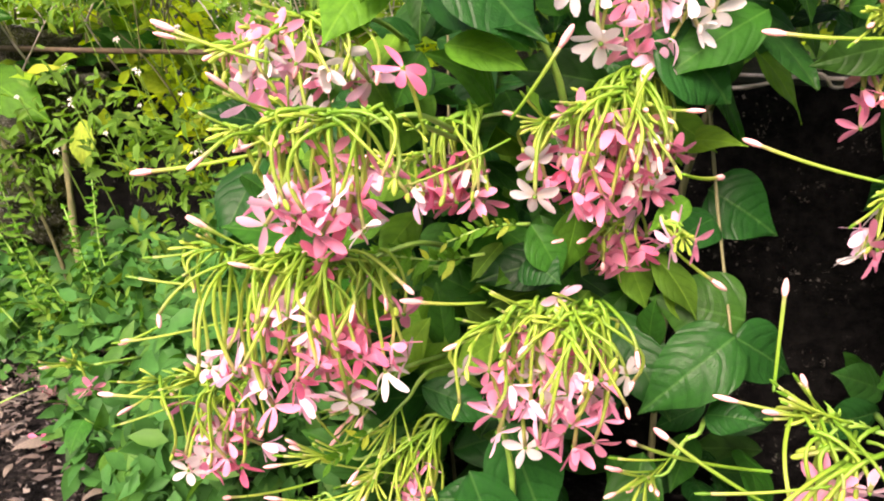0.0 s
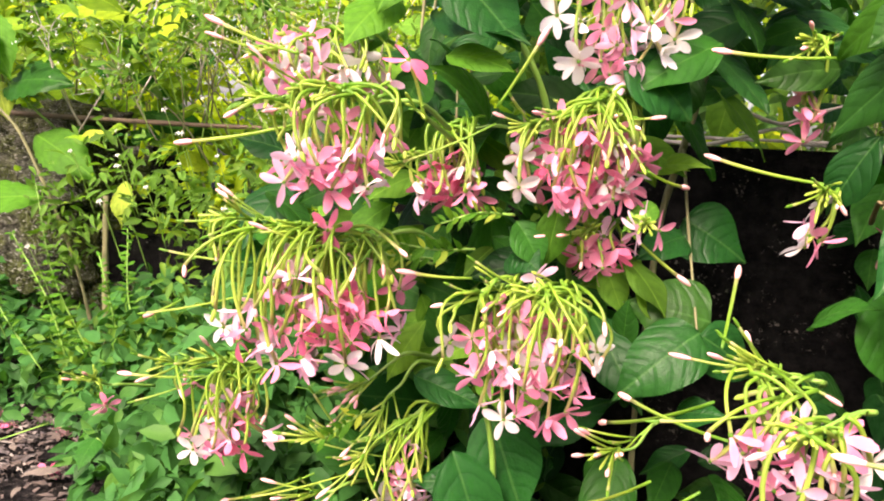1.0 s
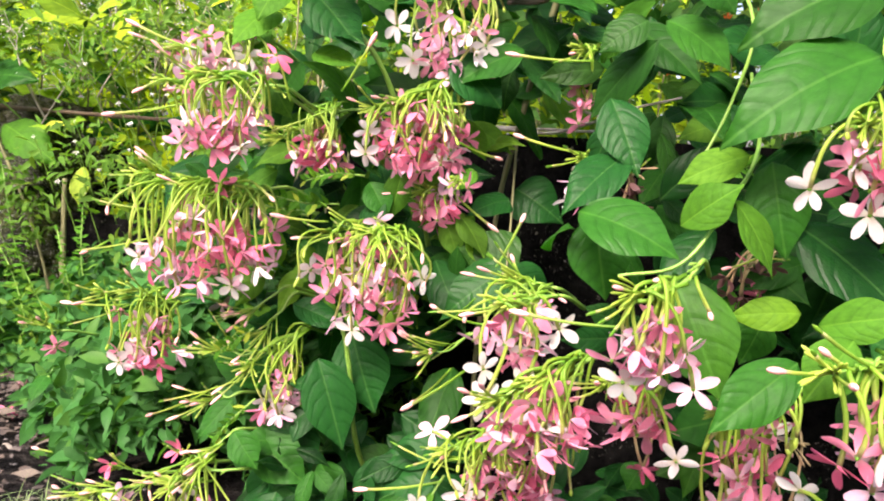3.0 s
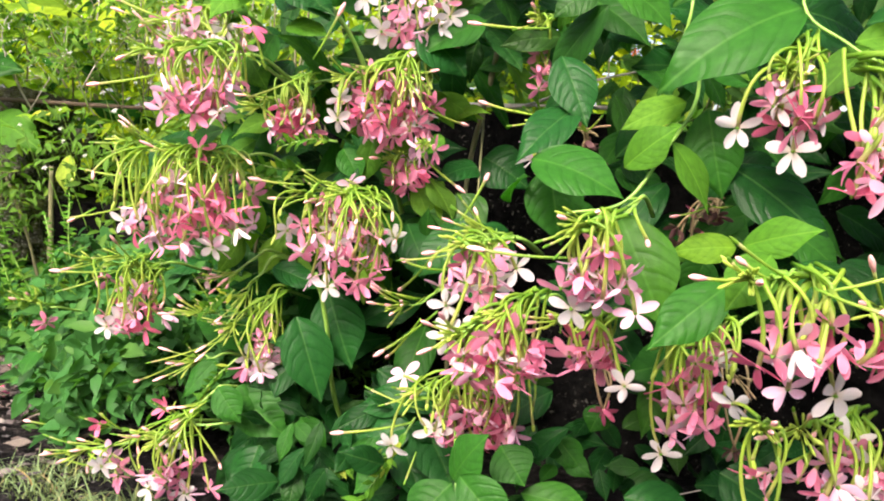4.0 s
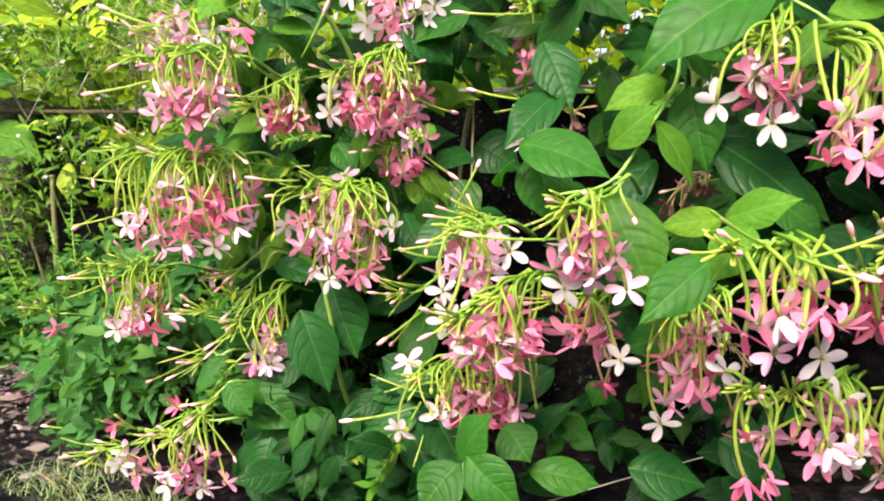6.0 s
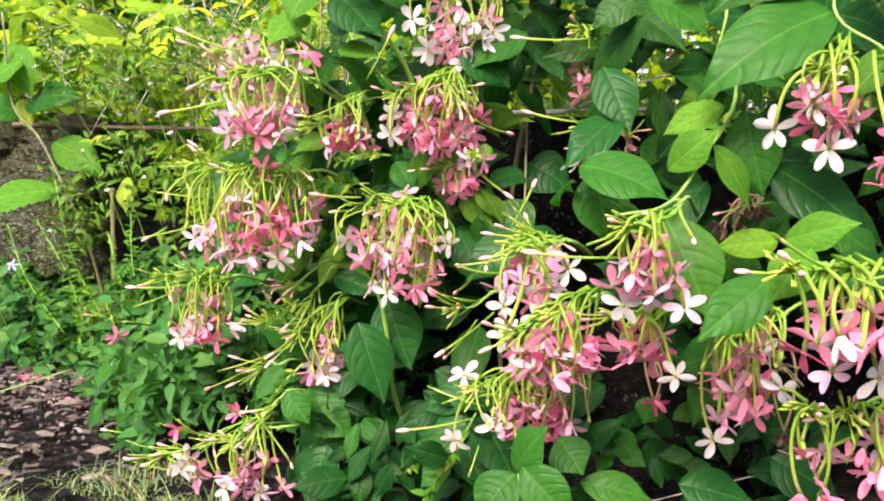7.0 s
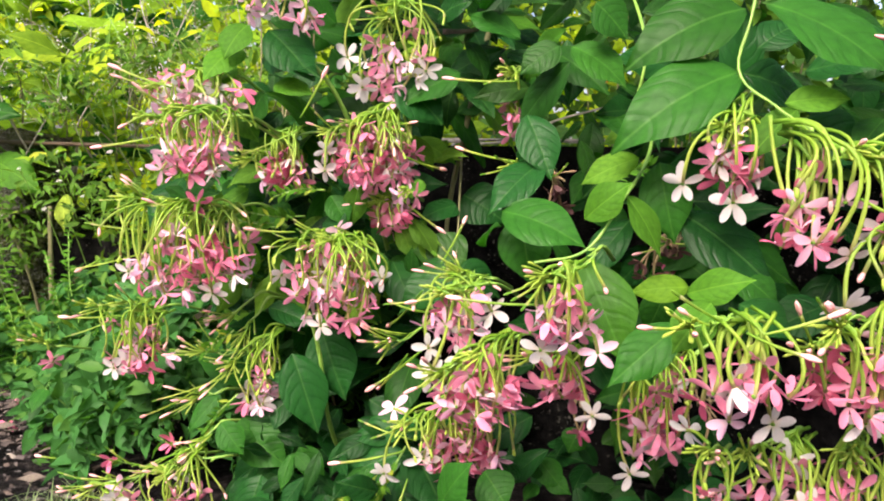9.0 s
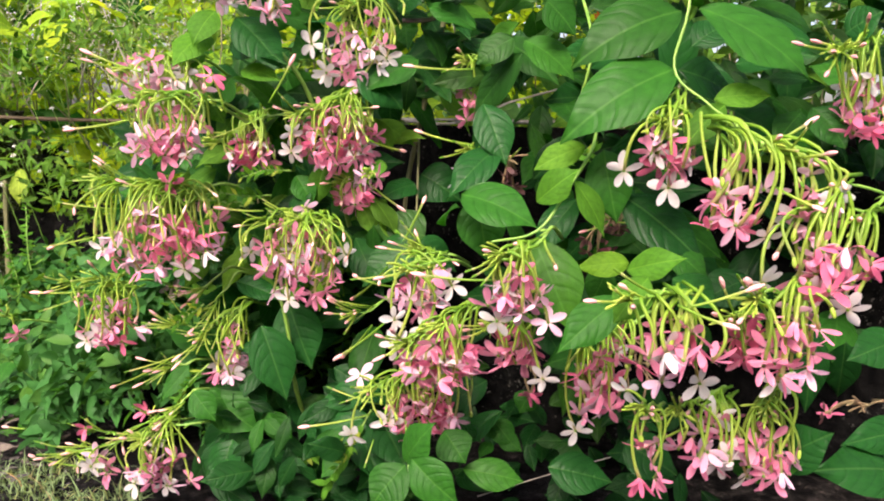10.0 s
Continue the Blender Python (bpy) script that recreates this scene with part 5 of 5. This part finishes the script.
flower_cluster((-0.016, 0.487, 0.380), (-0.137, 0.457, 0.385), (-0.079, 0.462, 0.312), (0.070, 0.036), 56, white=0.14, buds=9)
flower_cluster((0.087, 0.471, 0.343), (0.031, 0.441, 0.346), (0.064, 0.446, 0.293), (0.053, 0.048), 44, white=0.25, buds=6)
flower_cluster((0.134, 0.547, 0.387), (0.112, 0.517, 0.384), (0.120, 0.522, 0.352), (0.028, 0.018), 11, white=0.00, buds=5)
flower_cluster((-0.125, 0.567, 0.259), (-0.200, 0.537, 0.261), (-0.159, 0.542, 0.201), (0.041, 0.026), 22, white=0.16, buds=6)
flower_cluster((0.000, 0.527, 0.241), (-0.043, 0.497, 0.210), (-0.015, 0.502, 0.166), (0.030, 0.023), 11, white=0.30, buds=9)
flower_cluster((-0.039, 0.480, 0.114), (-0.102, 0.465, 0.102), (-0.092, 0.465, 0.050), (0.046, 0.022), 13, white=0.20, buds=9)
flower_cluster((-0.130, 0.510, 0.085), (-0.190, 0.495, 0.075), (-0.160, 0.490, 0.052), (0.035, 0.014), 5, white=0.40, buds=10)
flower_cluster((-0.150, 0.520, 0.085), (-0.172, 0.510, 0.095), (-0.178, 0.500, 0.097), (0.010, 0.006), 1, white=0.0, buds=2)
flower_cluster((-0.090, 0.510, 0.105), (-0.104, 0.495, 0.117), (-0.108, 0.490, 0.119), (0.010, 0.006), 1, white=0.0, buds=2)
flower_cluster((-0.015, 0.520, 0.283), (-0.050, 0.515, 0.258), (-0.073, 0.520, 0.229), (0.016, 0.012), 0, white=0.0, buds=15)
flower_cluster((-0.008, 0.515, 0.278), (-0.034, 0.508, 0.240), (-0.044, 0.510, 0.222), (0.016, 0.012), 0, white=0.0, buds=12)
flower_cluster((-0.040, 0.515, 0.218), (-0.078, 0.508, 0.218), (-0.100, 0.510, 0.216), (0.016, 0.012), 0, white=0.0, buds=11)
flower_cluster((-0.060, 0.535, 0.170), (-0.090, 0.530, 0.162), (-0.123, 0.530, 0.153), (0.016, 0.012), 0, white=0.0, buds=9)
flower_cluster((-0.050, 0.485, 0.150), (-0.075, 0.480, 0.125), (-0.087, 0.480, 0.112), (0.016, 0.012), 0, white=0.0, buds=12)
flower_cluster((0.220, 0.360, 0.323), (0.192, 0.375, 0.325), (0.184, 0.345, 0.277), (0.039, 0.020), 13, white=0.15, buds=9)
flower_cluster((0.217, 0.300, 0.327), (0.175, 0.270, 0.325), (0.184, 0.275, 0.295), (0.021, 0.015), 7, white=0.20, buds=3)
flower_cluster((0.285, 0.235, 0.366), (0.241, 0.205, 0.348), (0.251, 0.210, 0.302), (0.032, 0.016), 14, white=0.20, buds=5)
flower_cluster((0.239, 0.295, 0.288), (0.171, 0.265, 0.262), (0.200, 0.270, 0.237), (0.039, 0.026), 34, white=0.12, buds=6)
flower_cluster((0.279, 0.315, 0.276), (0.247, 0.285, 0.272), (0.270, 0.290, 0.240), (0.026, 0.017), 13, white=0.00, buds=5)
flower_cluster((0.204, 0.375, 0.233), (0.144, 0.345, 0.195), (0.194, 0.350, 0.161), (0.044, 0.028), 36, white=0.15, buds=7)
flower_cluster((0.378, 0.246, 0.468), (0.366, 0.224, 0.452), (0.376, 0.222, 0.416), (0.030, 0.014), 13, white=0.12, buds=5)
flower_cluster((0.397, 0.305, 0.280), (0.329, 0.275, 0.261), (0.343, 0.280, 0.207), (0.033, 0.032), 24, white=0.15, buds=6)
flower_cluster((0.373, 0.155, 0.327), (0.315, 0.125, 0.329), (0.350, 0.130, 0.280), (0.037, 0.020), 15, white=0.20, buds=5)
flower_cluster((0.412, 0.192, 0.452), (0.428, 0.170, 0.436), (0.398, 0.160, 0.384), (0.032, 0.024), 14, white=0.05, buds=4)
flower_cluster((0.424, 0.172, 0.438), (0.436, 0.160, 0.428), (0.450, 0.145, 0.380), (0.024, 0.018), 8, white=0.20, buds=4)
flower_cluster((0.535, 0.165, 0.400), (0.484, 0.140, 0.383), (0.462, 0.135, 0.336), (0.042, 0.018), 22, white=0.18, buds=6)
flower_cluster((0.452, 0.155, 0.332), (0.405, 0.125, 0.330), (0.435, 0.130, 0.280), (0.032, 0.017), 18, white=0.08, buds=5)
flower_cluster((0.437, 0.185, 0.308), (0.406, 0.155, 0.311), (0.417, 0.160, 0.279), (0.020, 0.015), 10, white=0.00, buds=4)
flower_cluster((0.431, 0.215, 0.237), (0.379, 0.185, 0.230), (0.415, 0.190, 0.189), (0.043, 0.022), 15, white=0.30, buds=6)
flower_cluster((0.470, 0.205, 0.246), (0.447, 0.175, 0.234), (0.454, 0.180, 0.183), (0.032, 0.021), 14, white=0.15, buds=5)
flower_cluster((0.370, 0.195, 0.230), (0.346, 0.165, 0.237), (0.354, 0.170, 0.174), (0.017, 0.008), 5, white=0.00, buds=3)
flower_cluster((0.543, 0.225, 0.519), (0.492, 0.195, 0.508), (0.517, 0.200, 0.451), (0.027, 0.017), 16, white=0.15, buds=10)
flower_cluster((0.265, 0.500, 0.526), (0.243, 0.470, 0.517), (0.243, 0.475, 0.457), (0.013, 0.013), 5, white=0.10, buds=5)
flower_cluster((0.277, 0.465, 0.432), (0.243, 0.435, 0.424), (0.243, 0.440, 0.385), (0.016, 0.011), 5, white=0.30, buds=3)
flower_cluster((0.033, 0.465, 0.619), (0.004, 0.435, 0.607), (0.033, 0.440, 0.557), (0.031, 0.018), 10, white=0.35, buds=4)
flower_cluster((0.013, 0.475, 0.615), (-0.011, 0.445, 0.608), (-0.004, 0.450, 0.561), (0.025, 0.010), 6, white=0.60, buds=4)
flower_cluster((-0.344, 0.775, 0.160), (-0.362, 0.745, 0.174), (-0.348, 0.750, 0.139), (0.016, 0.009), 2, white=0.00, buds=6)
flower_cluster((0.405, 0.425, 0.358), (0.385, 0.395, 0.355), (0.377, 0.400, 0.319), (0.028, 0.014), 9, white=0.00, buds=5, faded=True)
flower_cluster((0.281, 0.445, 0.416), (0.279, 0.415, 0.414), (0.282, 0.420, 0.384), (0.017, 0.010), 5, white=0.00, buds=5, faded=True)
flower_cluster((0.309, 0.430, 0.215), (0.312, 0.420, 0.205), (0.310, 0.412, 0.160), (0.006, 0.005), 2, white=0.00, buds=0, faded=True)
flower_cluster((0.406, 0.370, 0.225), (0.410, 0.362, 0.215), (0.409, 0.352, 0.150), (0.006, 0.005), 2, white=0.00, buds=0, faded=True)
flower_cluster((0.640, 0.310, 0.190), (0.610, 0.300, 0.192), (0.572, 0.294, 0.180), (0.008, 0.006), 2, white=0.00, buds=0, faded=True)
flower_cluster((-0.007, 0.455, 0.457), (-0.010, 0.425, 0.459), (-0.017, 0.430, 0.486), (0.007, 0.011), 1, white=0.00, buds=0)
flower_cluster((0.135, 0.483, 0.399), (0.138, 0.453, 0.396), (0.139, 0.458, 0.387), (0.022, 0.008), 3, white=0.00, buds=0)
flower_cluster((0.166, 0.465, 0.261), (0.126, 0.435, 0.249), (0.126, 0.440, 0.248), (0.016, 0.012), 0, white=0.00, buds=14)
flower_cluster((-0.093, 0.700, 0.231), (-0.108, 0.670, 0.232), (-0.124, 0.675, 0.224), (0.009, 0.006), 1, white=1.00, buds=0)
star_flower((-0.053, 0.426, 0.431), "white")
star_flower((0.056, 0.474, 0.435), "white")
star_flower((0.056, 0.468, 0.415), "white")
star_flower((0.117, 0.492, 0.420), "white")
star_flower((0.092, 0.485, 0.500), "white")
star_flower((0.156, 0.490, 0.518), "white")
star_flower((0.076, 0.490, 0.530), "white")
star_flower((-0.137, 0.455, 0.312), "white")
star_flower((-0.105, 0.455, 0.298), "white")
star_flower((-0.053, 0.450, 0.292), "white")
star_flower((-0.104, 0.490, 0.341), "white")
star_flower((0.015, 0.450, 0.311), "white")
star_flower((0.059, 0.455, 0.308), "white")
star_flower((0.113, 0.450, 0.310), "white")
star_flower((0.054, 0.450, 0.260), "white")
star_flower((-0.170, 0.530, 0.201), "white")
star_flower((-0.181, 0.525, 0.195), "white")
star_flower((-0.013, 0.495, 0.165), "white")
star_flower((-0.029, 0.500, 0.177), "white")
star_flower((-0.164, 0.472, 0.067), "white")
star_flower((-0.083, 0.470, 0.044), "white")
star_flower((-0.119, 0.475, 0.045), "white")
star_flower((0.210, 0.285, 0.308), "white")
star_flower((0.160, 0.270, 0.281), "white")
star_flower((0.186, 0.270, 0.272), "white")
star_flower((0.240, 0.220, 0.292), "white")
star_flower((0.161, 0.270, 0.259), "white")
star_flower((0.158, 0.340, 0.165), "white")
star_flower((0.123, 0.350, 0.147), "white")
star_flower((0.344, 0.280, 0.199), "white")
star_flower((0.328, 0.290, 0.172), "white")
star_flower((0.286, 0.250, 0.234), "white")
star_flower((0.378, 0.146, 0.263), "white")
star_flower((0.343, 0.200, 0.240), "white")
star_flower((0.417, 0.140, 0.372), "white")
star_flower((0.410, 0.128, 0.341), "white")
star_flower((0.475, 0.128, 0.322), "white")
star_flower((0.465, 0.138, 0.398), "white")
star_flower((0.431, 0.134, 0.268), "white")
star_flower((0.418, 0.190, 0.180), "white")
star_flower((0.421, 0.180, 0.195), "white")
star_flower((0.443, 0.190, 0.171), "white")
star_flower((0.338, 0.223, 0.413), "white")
star_flower((0.376, 0.225, 0.400), "white")
star_flower((0.453, 0.130, 0.337), "white")
star_flower((0.280, 0.214, 0.292), "pale")
star_flower((0.131, 0.371, 0.200), "pale")
star_flower((0.257, 0.220, 0.298), "pale")
star_flower((0.398, 0.150, 0.379), "pale")
star_flower((0.343, 0.130, 0.270), "pale")
lone_bud((0.138, 0.460, 0.430), (0.172, 0.500, 0.419))
lone_bud((0.132, 0.475, 0.389), (0.169, 0.480, 0.359))
lone_bud((0.247, 0.450, 0.506), (0.184, 0.456, 0.507))
lone_bud((0.252, 0.450, 0.427), (0.197, 0.500, 0.439))
lone_bud((-0.182, 0.500, 0.319), (-0.204, 0.505, 0.307))
lone_bud((0.161, 0.330, 0.298), (0.127, 0.405, 0.293))
lone_bud((0.155, 0.340, 0.315), (0.123, 0.450, 0.262))
lone_bud((-0.090, 0.550, 0.170), (-0.175, 0.605, 0.116))
lone_bud((0.142, 0.400, 0.244), (0.113, 0.476, 0.191))
lone_bud((0.140, 0.360, 0.164), (0.081, 0.375, 0.147))
lone_bud((-0.208, 0.570, 0.025), (-0.277, 0.606, 0.023))
lone_bud((-0.294, 0.700, 0.025), (-0.359, 0.725, 0.018))
lone_bud((-0.069, 0.430, 0.454), (-0.154, 0.440, 0.435))
lone_bud((0.347, 0.120, 0.327), (0.368, 0.094, 0.320))
lone_bud((0.351, 0.120, 0.325), (0.390, 0.110, 0.339))
lone_bud((0.236, 0.220, 0.325), (0.183, 0.240, 0.325))
lone_bud((0.156, 0.350, 0.261), (0.113, 0.370, 0.222))
lone_bud((0.037, 0.430, 0.465), (0.059, 0.420, 0.502))
lone_bud((0.172, 0.385, 0.333), (0.194, 0.435, 0.366))
lone_bud((0.404, 0.200, 0.215), (0.356, 0.180, 0.203))
lone_bud((0.415, 0.170, 0.429), (0.455, 0.170, 0.451))
lone_bud((0.421, 0.140, 0.407), (0.443, 0.130, 0.395))
lone_bud((-0.026, 0.500, 0.208), (-0.098, 0.510, 0.217), True)
lone_bud((-0.036, 0.500, 0.202), (-0.133, 0.520, 0.161), True)
lone_bud((-0.174, 0.530, 0.253), (-0.235, 0.540, 0.248))
lone_bud((-0.168, 0.530, 0.255), (-0.228, 0.530, 0.230), True)
lone_bud((-0.117, 0.490, 0.333), (-0.207, 0.500, 0.308), True)
lone_bud((-0.128, 0.490, 0.351), (-0.187, 0.490, 0.356), True)
lone_bud((-0.087, 0.440, 0.492), (-0.135, 0.440, 0.508))
lone_bud((0.149, 0.350, 0.178), (0.104, 0.370, 0.187), True)
lone_bud((0.144, 0.340, 0.146), (0.137, 0.330, 0.127), True)
lone_bud((0.179, 0.330, 0.314), (0.128, 0.340, 0.303), True)
lone_bud((0.028, 0.455, 0.354), (-0.010, 0.450, 0.356))
lone_bud((0.037, 0.430, 0.455), (-0.019, 0.430, 0.429), True)
lone_bud((-0.104, 0.470, 0.112), (-0.169, 0.500, 0.076), True)
lone_bud((-0.092, 0.470, 0.125), (-0.150, 0.480, 0.090), True)


def leafy_sprig(points, size, seed):
    """A thin shoot with small narrow light leaves in pairs."""
    rnd = random.Random(seed)
    ob = thing("leafy_sprig", points[0], "thin shoot with small narrow light green leaves", "sprig", "leafy sprigs in the creeper")
    stem_on(ob, points, 0.0009)
    path = smooth_path([Vector(p) - ob.location for p in points])
    for i in range(2, len(path)):
        way = (path[i] - path[i - 1]).normalized()
        for side in (-1, 1):
            if rnd.random() < 0.15:
                continue
            out = (way * 0.8 + Vector((rnd.uniform(-0.3, 0.3), rnd.uniform(-0.7, 0.2), side * rnd.uniform(0.5, 1.1)))).normalized()
            n = size * rnd.uniform(0.7, 1.25)
            child("leaf", LEAVES["light" if rnd.random() < 0.75 else "yellow"][rnd.randrange(4)], ob, leaf_pose(path[i], path[i] + out * n, n * rnd.uniform(0.26, 0.4), (rnd.uniform(-0.4, 0.4), -0.8, 0.6)))


leafy_sprig([(0.030, 0.510, 0.366), (0.000, 0.498, 0.366), (-0.035, 0.490, 0.372)], 0.016, 1)
leafy_sprig([(0.010, 0.515, 0.356), (-0.030, 0.500, 0.360), (-0.070, 0.490, 0.362)], 0.013, 2)
leafy_sprig([(0.000, 0.520, 0.352), (-0.030, 0.515, 0.358), (-0.060, 0.510, 0.366), (-0.095, 0.500, 0.372)], 0.012, 3)
leafy_sprig([(0.055, 0.480, 0.395), (0.030, 0.470, 0.396), (0.005, 0.465, 0.388)], 0.012, 4)
leafy_sprig([(-0.044, 0.500, 0.244), (-0.055, 0.495, 0.236), (-0.072, 0.490, 0.224)], 0.012, 5)
leafy_sprig([(-0.040, 0.500, 0.175), (-0.065, 0.495, 0.150), (-0.080, 0.490, 0.120)], 0.011, 6)
leafy_sprig([(0.142, 0.370, 0.165), (0.120, 0.360, 0.128), (0.100, 0.355, 0.095)], 0.016, 7)
leafy_sprig([(0.060, 0.460, 0.080), (0.085, 0.420, 0.100), (0.120, 0.380, 0.125)], 0.020, 8)
leafy_sprig([(0.315, 0.370, 0.400), (0.330, 0.360, 0.418), (0.350, 0.350, 0.425)], 0.014, 9)


def spindly_weed(foot, top, seed):
    """A thin upright weed stem with whorls of tiny leaves."""
    rnd = random.Random(seed)
    ob = thing("spindly_weed", foot, "thin upright pale green weed with tiny leaves by the wall", "weed", "spindly weeds by the wall")
    foot, top = Vector(foot), Vector(top)
    mid = foot.lerp(top, 0.5) + Vector((rnd.uniform(-0.02, 0.02), -0.01, 0))
    stem_on(ob, [foot, mid, top], 0.0012)
    path = smooth_path([Vector((0, 0, 0)), mid - foot, top - foot], 12)
    for i in range(3, len(path)):
        for k in range(3):
            a = rnd.uniform(0, 6.3)
            n = rnd.uniform(0.012, 0.022) * (1.2 - 0.7 * i / len(path))
            tip = path[i] + Vector((math.cos(a), math.sin(a), rnd.uniform(-0.2, 0.7))).normalized() * n
            child("leaf", LEAVES["light"][k], ob, leaf_pose(path[i], tip, n * 0.36, (rnd.uniform(-0.5, 0.5), -0.6, 0.8)))


spindly_weed((-0.50, 1.06, 0.08), (-0.600, 1.08, 0.352), 1)
spindly_weed((-0.54, 1.05, 0.08), (-0.625, 1.06, 0.280), 2)
spindly_weed((-0.58, 1.05, 0.08), (-0.690, 1.08, 0.270), 3)
spindly_weed((-0.40, 1.00, 0.10), (-0.440, 1.02, 0.300), 4)
spindly_weed((-0.44, 1.02, 0.08), (-0.480, 1.02, 0.260), 5)


def dry_leaves():
    """Larger curled dead leaves among the litter."""
    rnd = random.Random(17)
    shapes = [leaf_mesh("dry_leaf", 200 + k, "yellow", 10, 6) for k in range(3)]
    for d in shapes:
        d.materials[0] = DEAD_LEAF
    for x, y, n, turn in ((-0.50, 0.845, 0.050, 0.5), (-0.59, 0.790, 0.045, 0.3), (-0.40, 0.775, 0.034, 2.0), (-0.375, 0.745, 0.040, 0.9), (-0.43, 0.715, 0.042, 2.6), (-0.46, 0.93, 0.030, 1.2),
                          (-0.55, 0.92, 0.026, 2.2), (-0.36, 0.66, 0.036, 0.2), (-0.48, 0.79, 0.028, 1.7), (-0.66, 0.87, 0.034, 0.8), (-0.42, 0.86, 0.026, 2.9), (-0.35, 0.80, 0.030, 1.1)):
        ob = tagged(new("dry_leaf", shapes[rnd.randrange(3)]), "curled pale brown dead leaf lying on the ground", "leaf", "dead leaves on the ground")
        tip = Vector((math.cos(turn), math.sin(turn), rnd.uniform(-0.05, 0.05))) * n
        ob.matrix_basis = leaf_pose((x, y, 0.012), Vector((x, y, 0.012)) + tip, n * rnd.uniform(0.3, 0.5), (rnd.uniform(-0.3, 0.3), rnd.uniform(-0.3, 0.3), 1))


dry_leaves()


def fallen_flowers():
    rnd = random.Random(5)
    for k in range(34):
        x = rnd.uniform(-0.95, -0.42)
        y = rnd.uniform(0.86, 1.06) - 0.30 * (x + 0.55) * 0.6
        tone = rnd.choice(("deep", "deep", "faded", "faded"))
        ob = tagged(new("fallen_flower", COROLLAS[tone][rnd.randrange(7)]), "fallen pink flower lying on the dark ground" if tone != "faded" else "withered brown flower lying on the ground", "flower", "fallen flowers")
        ob.matrix_basis = Matrix.Translation((x, y, 0.011)) @ pose(0, 0, 0, 180 + rnd.uniform(-20, 20), rnd.uniform(-20, 20), rnd.uniform(0, 360)) @ Matrix.Scale(rnd.uniform(0.8, 1.15), 4)


fallen_flowers()


def small_blossom(place, tone, size, label):
    """A little five-petalled blossom on a thin stalk."""
    place = Vector(place)
    ob = thing("small_blossom", place, label, "flower", "small wild blossoms")
    child("corolla", COROLLAS[tone][2], ob, turn_to((-0.2, -0.9, 0.3), 0.4) @ Matrix.Scale(size, 4))
    stem_on(ob, [place + Vector((0.01, 0.05, -0.09)), place + Vector((0.004, 0.02, -0.03)), place + Vector((0, 0.003, 0))], 0.0007)


for place in ((-0.658, 1.030, 0.205), (-0.693, 1.000, 0.180), (-0.726, 1.020, 0.184)):
    small_blossom(place, "blue", 0.8, "small pale blue wild blossom above the weeds")
for place in ((0.533, 0.850, 0.633), (0.489, 0.850, 0.621), (0.458, 1.000, 0.563)):
    small_blossom(place, "orange", 0.6, "small orange blossom behind the dark wall")
wild = random.Random(61)
for k in range(26):
    small_blossom((wild.uniform(-0.62, -0.20), wild.uniform(1.0, 1.12), wild.uniform(0.26, 0.62)), "white", wild.uniform(0.22, 0.4), "tiny white wild blossom among the weeds")
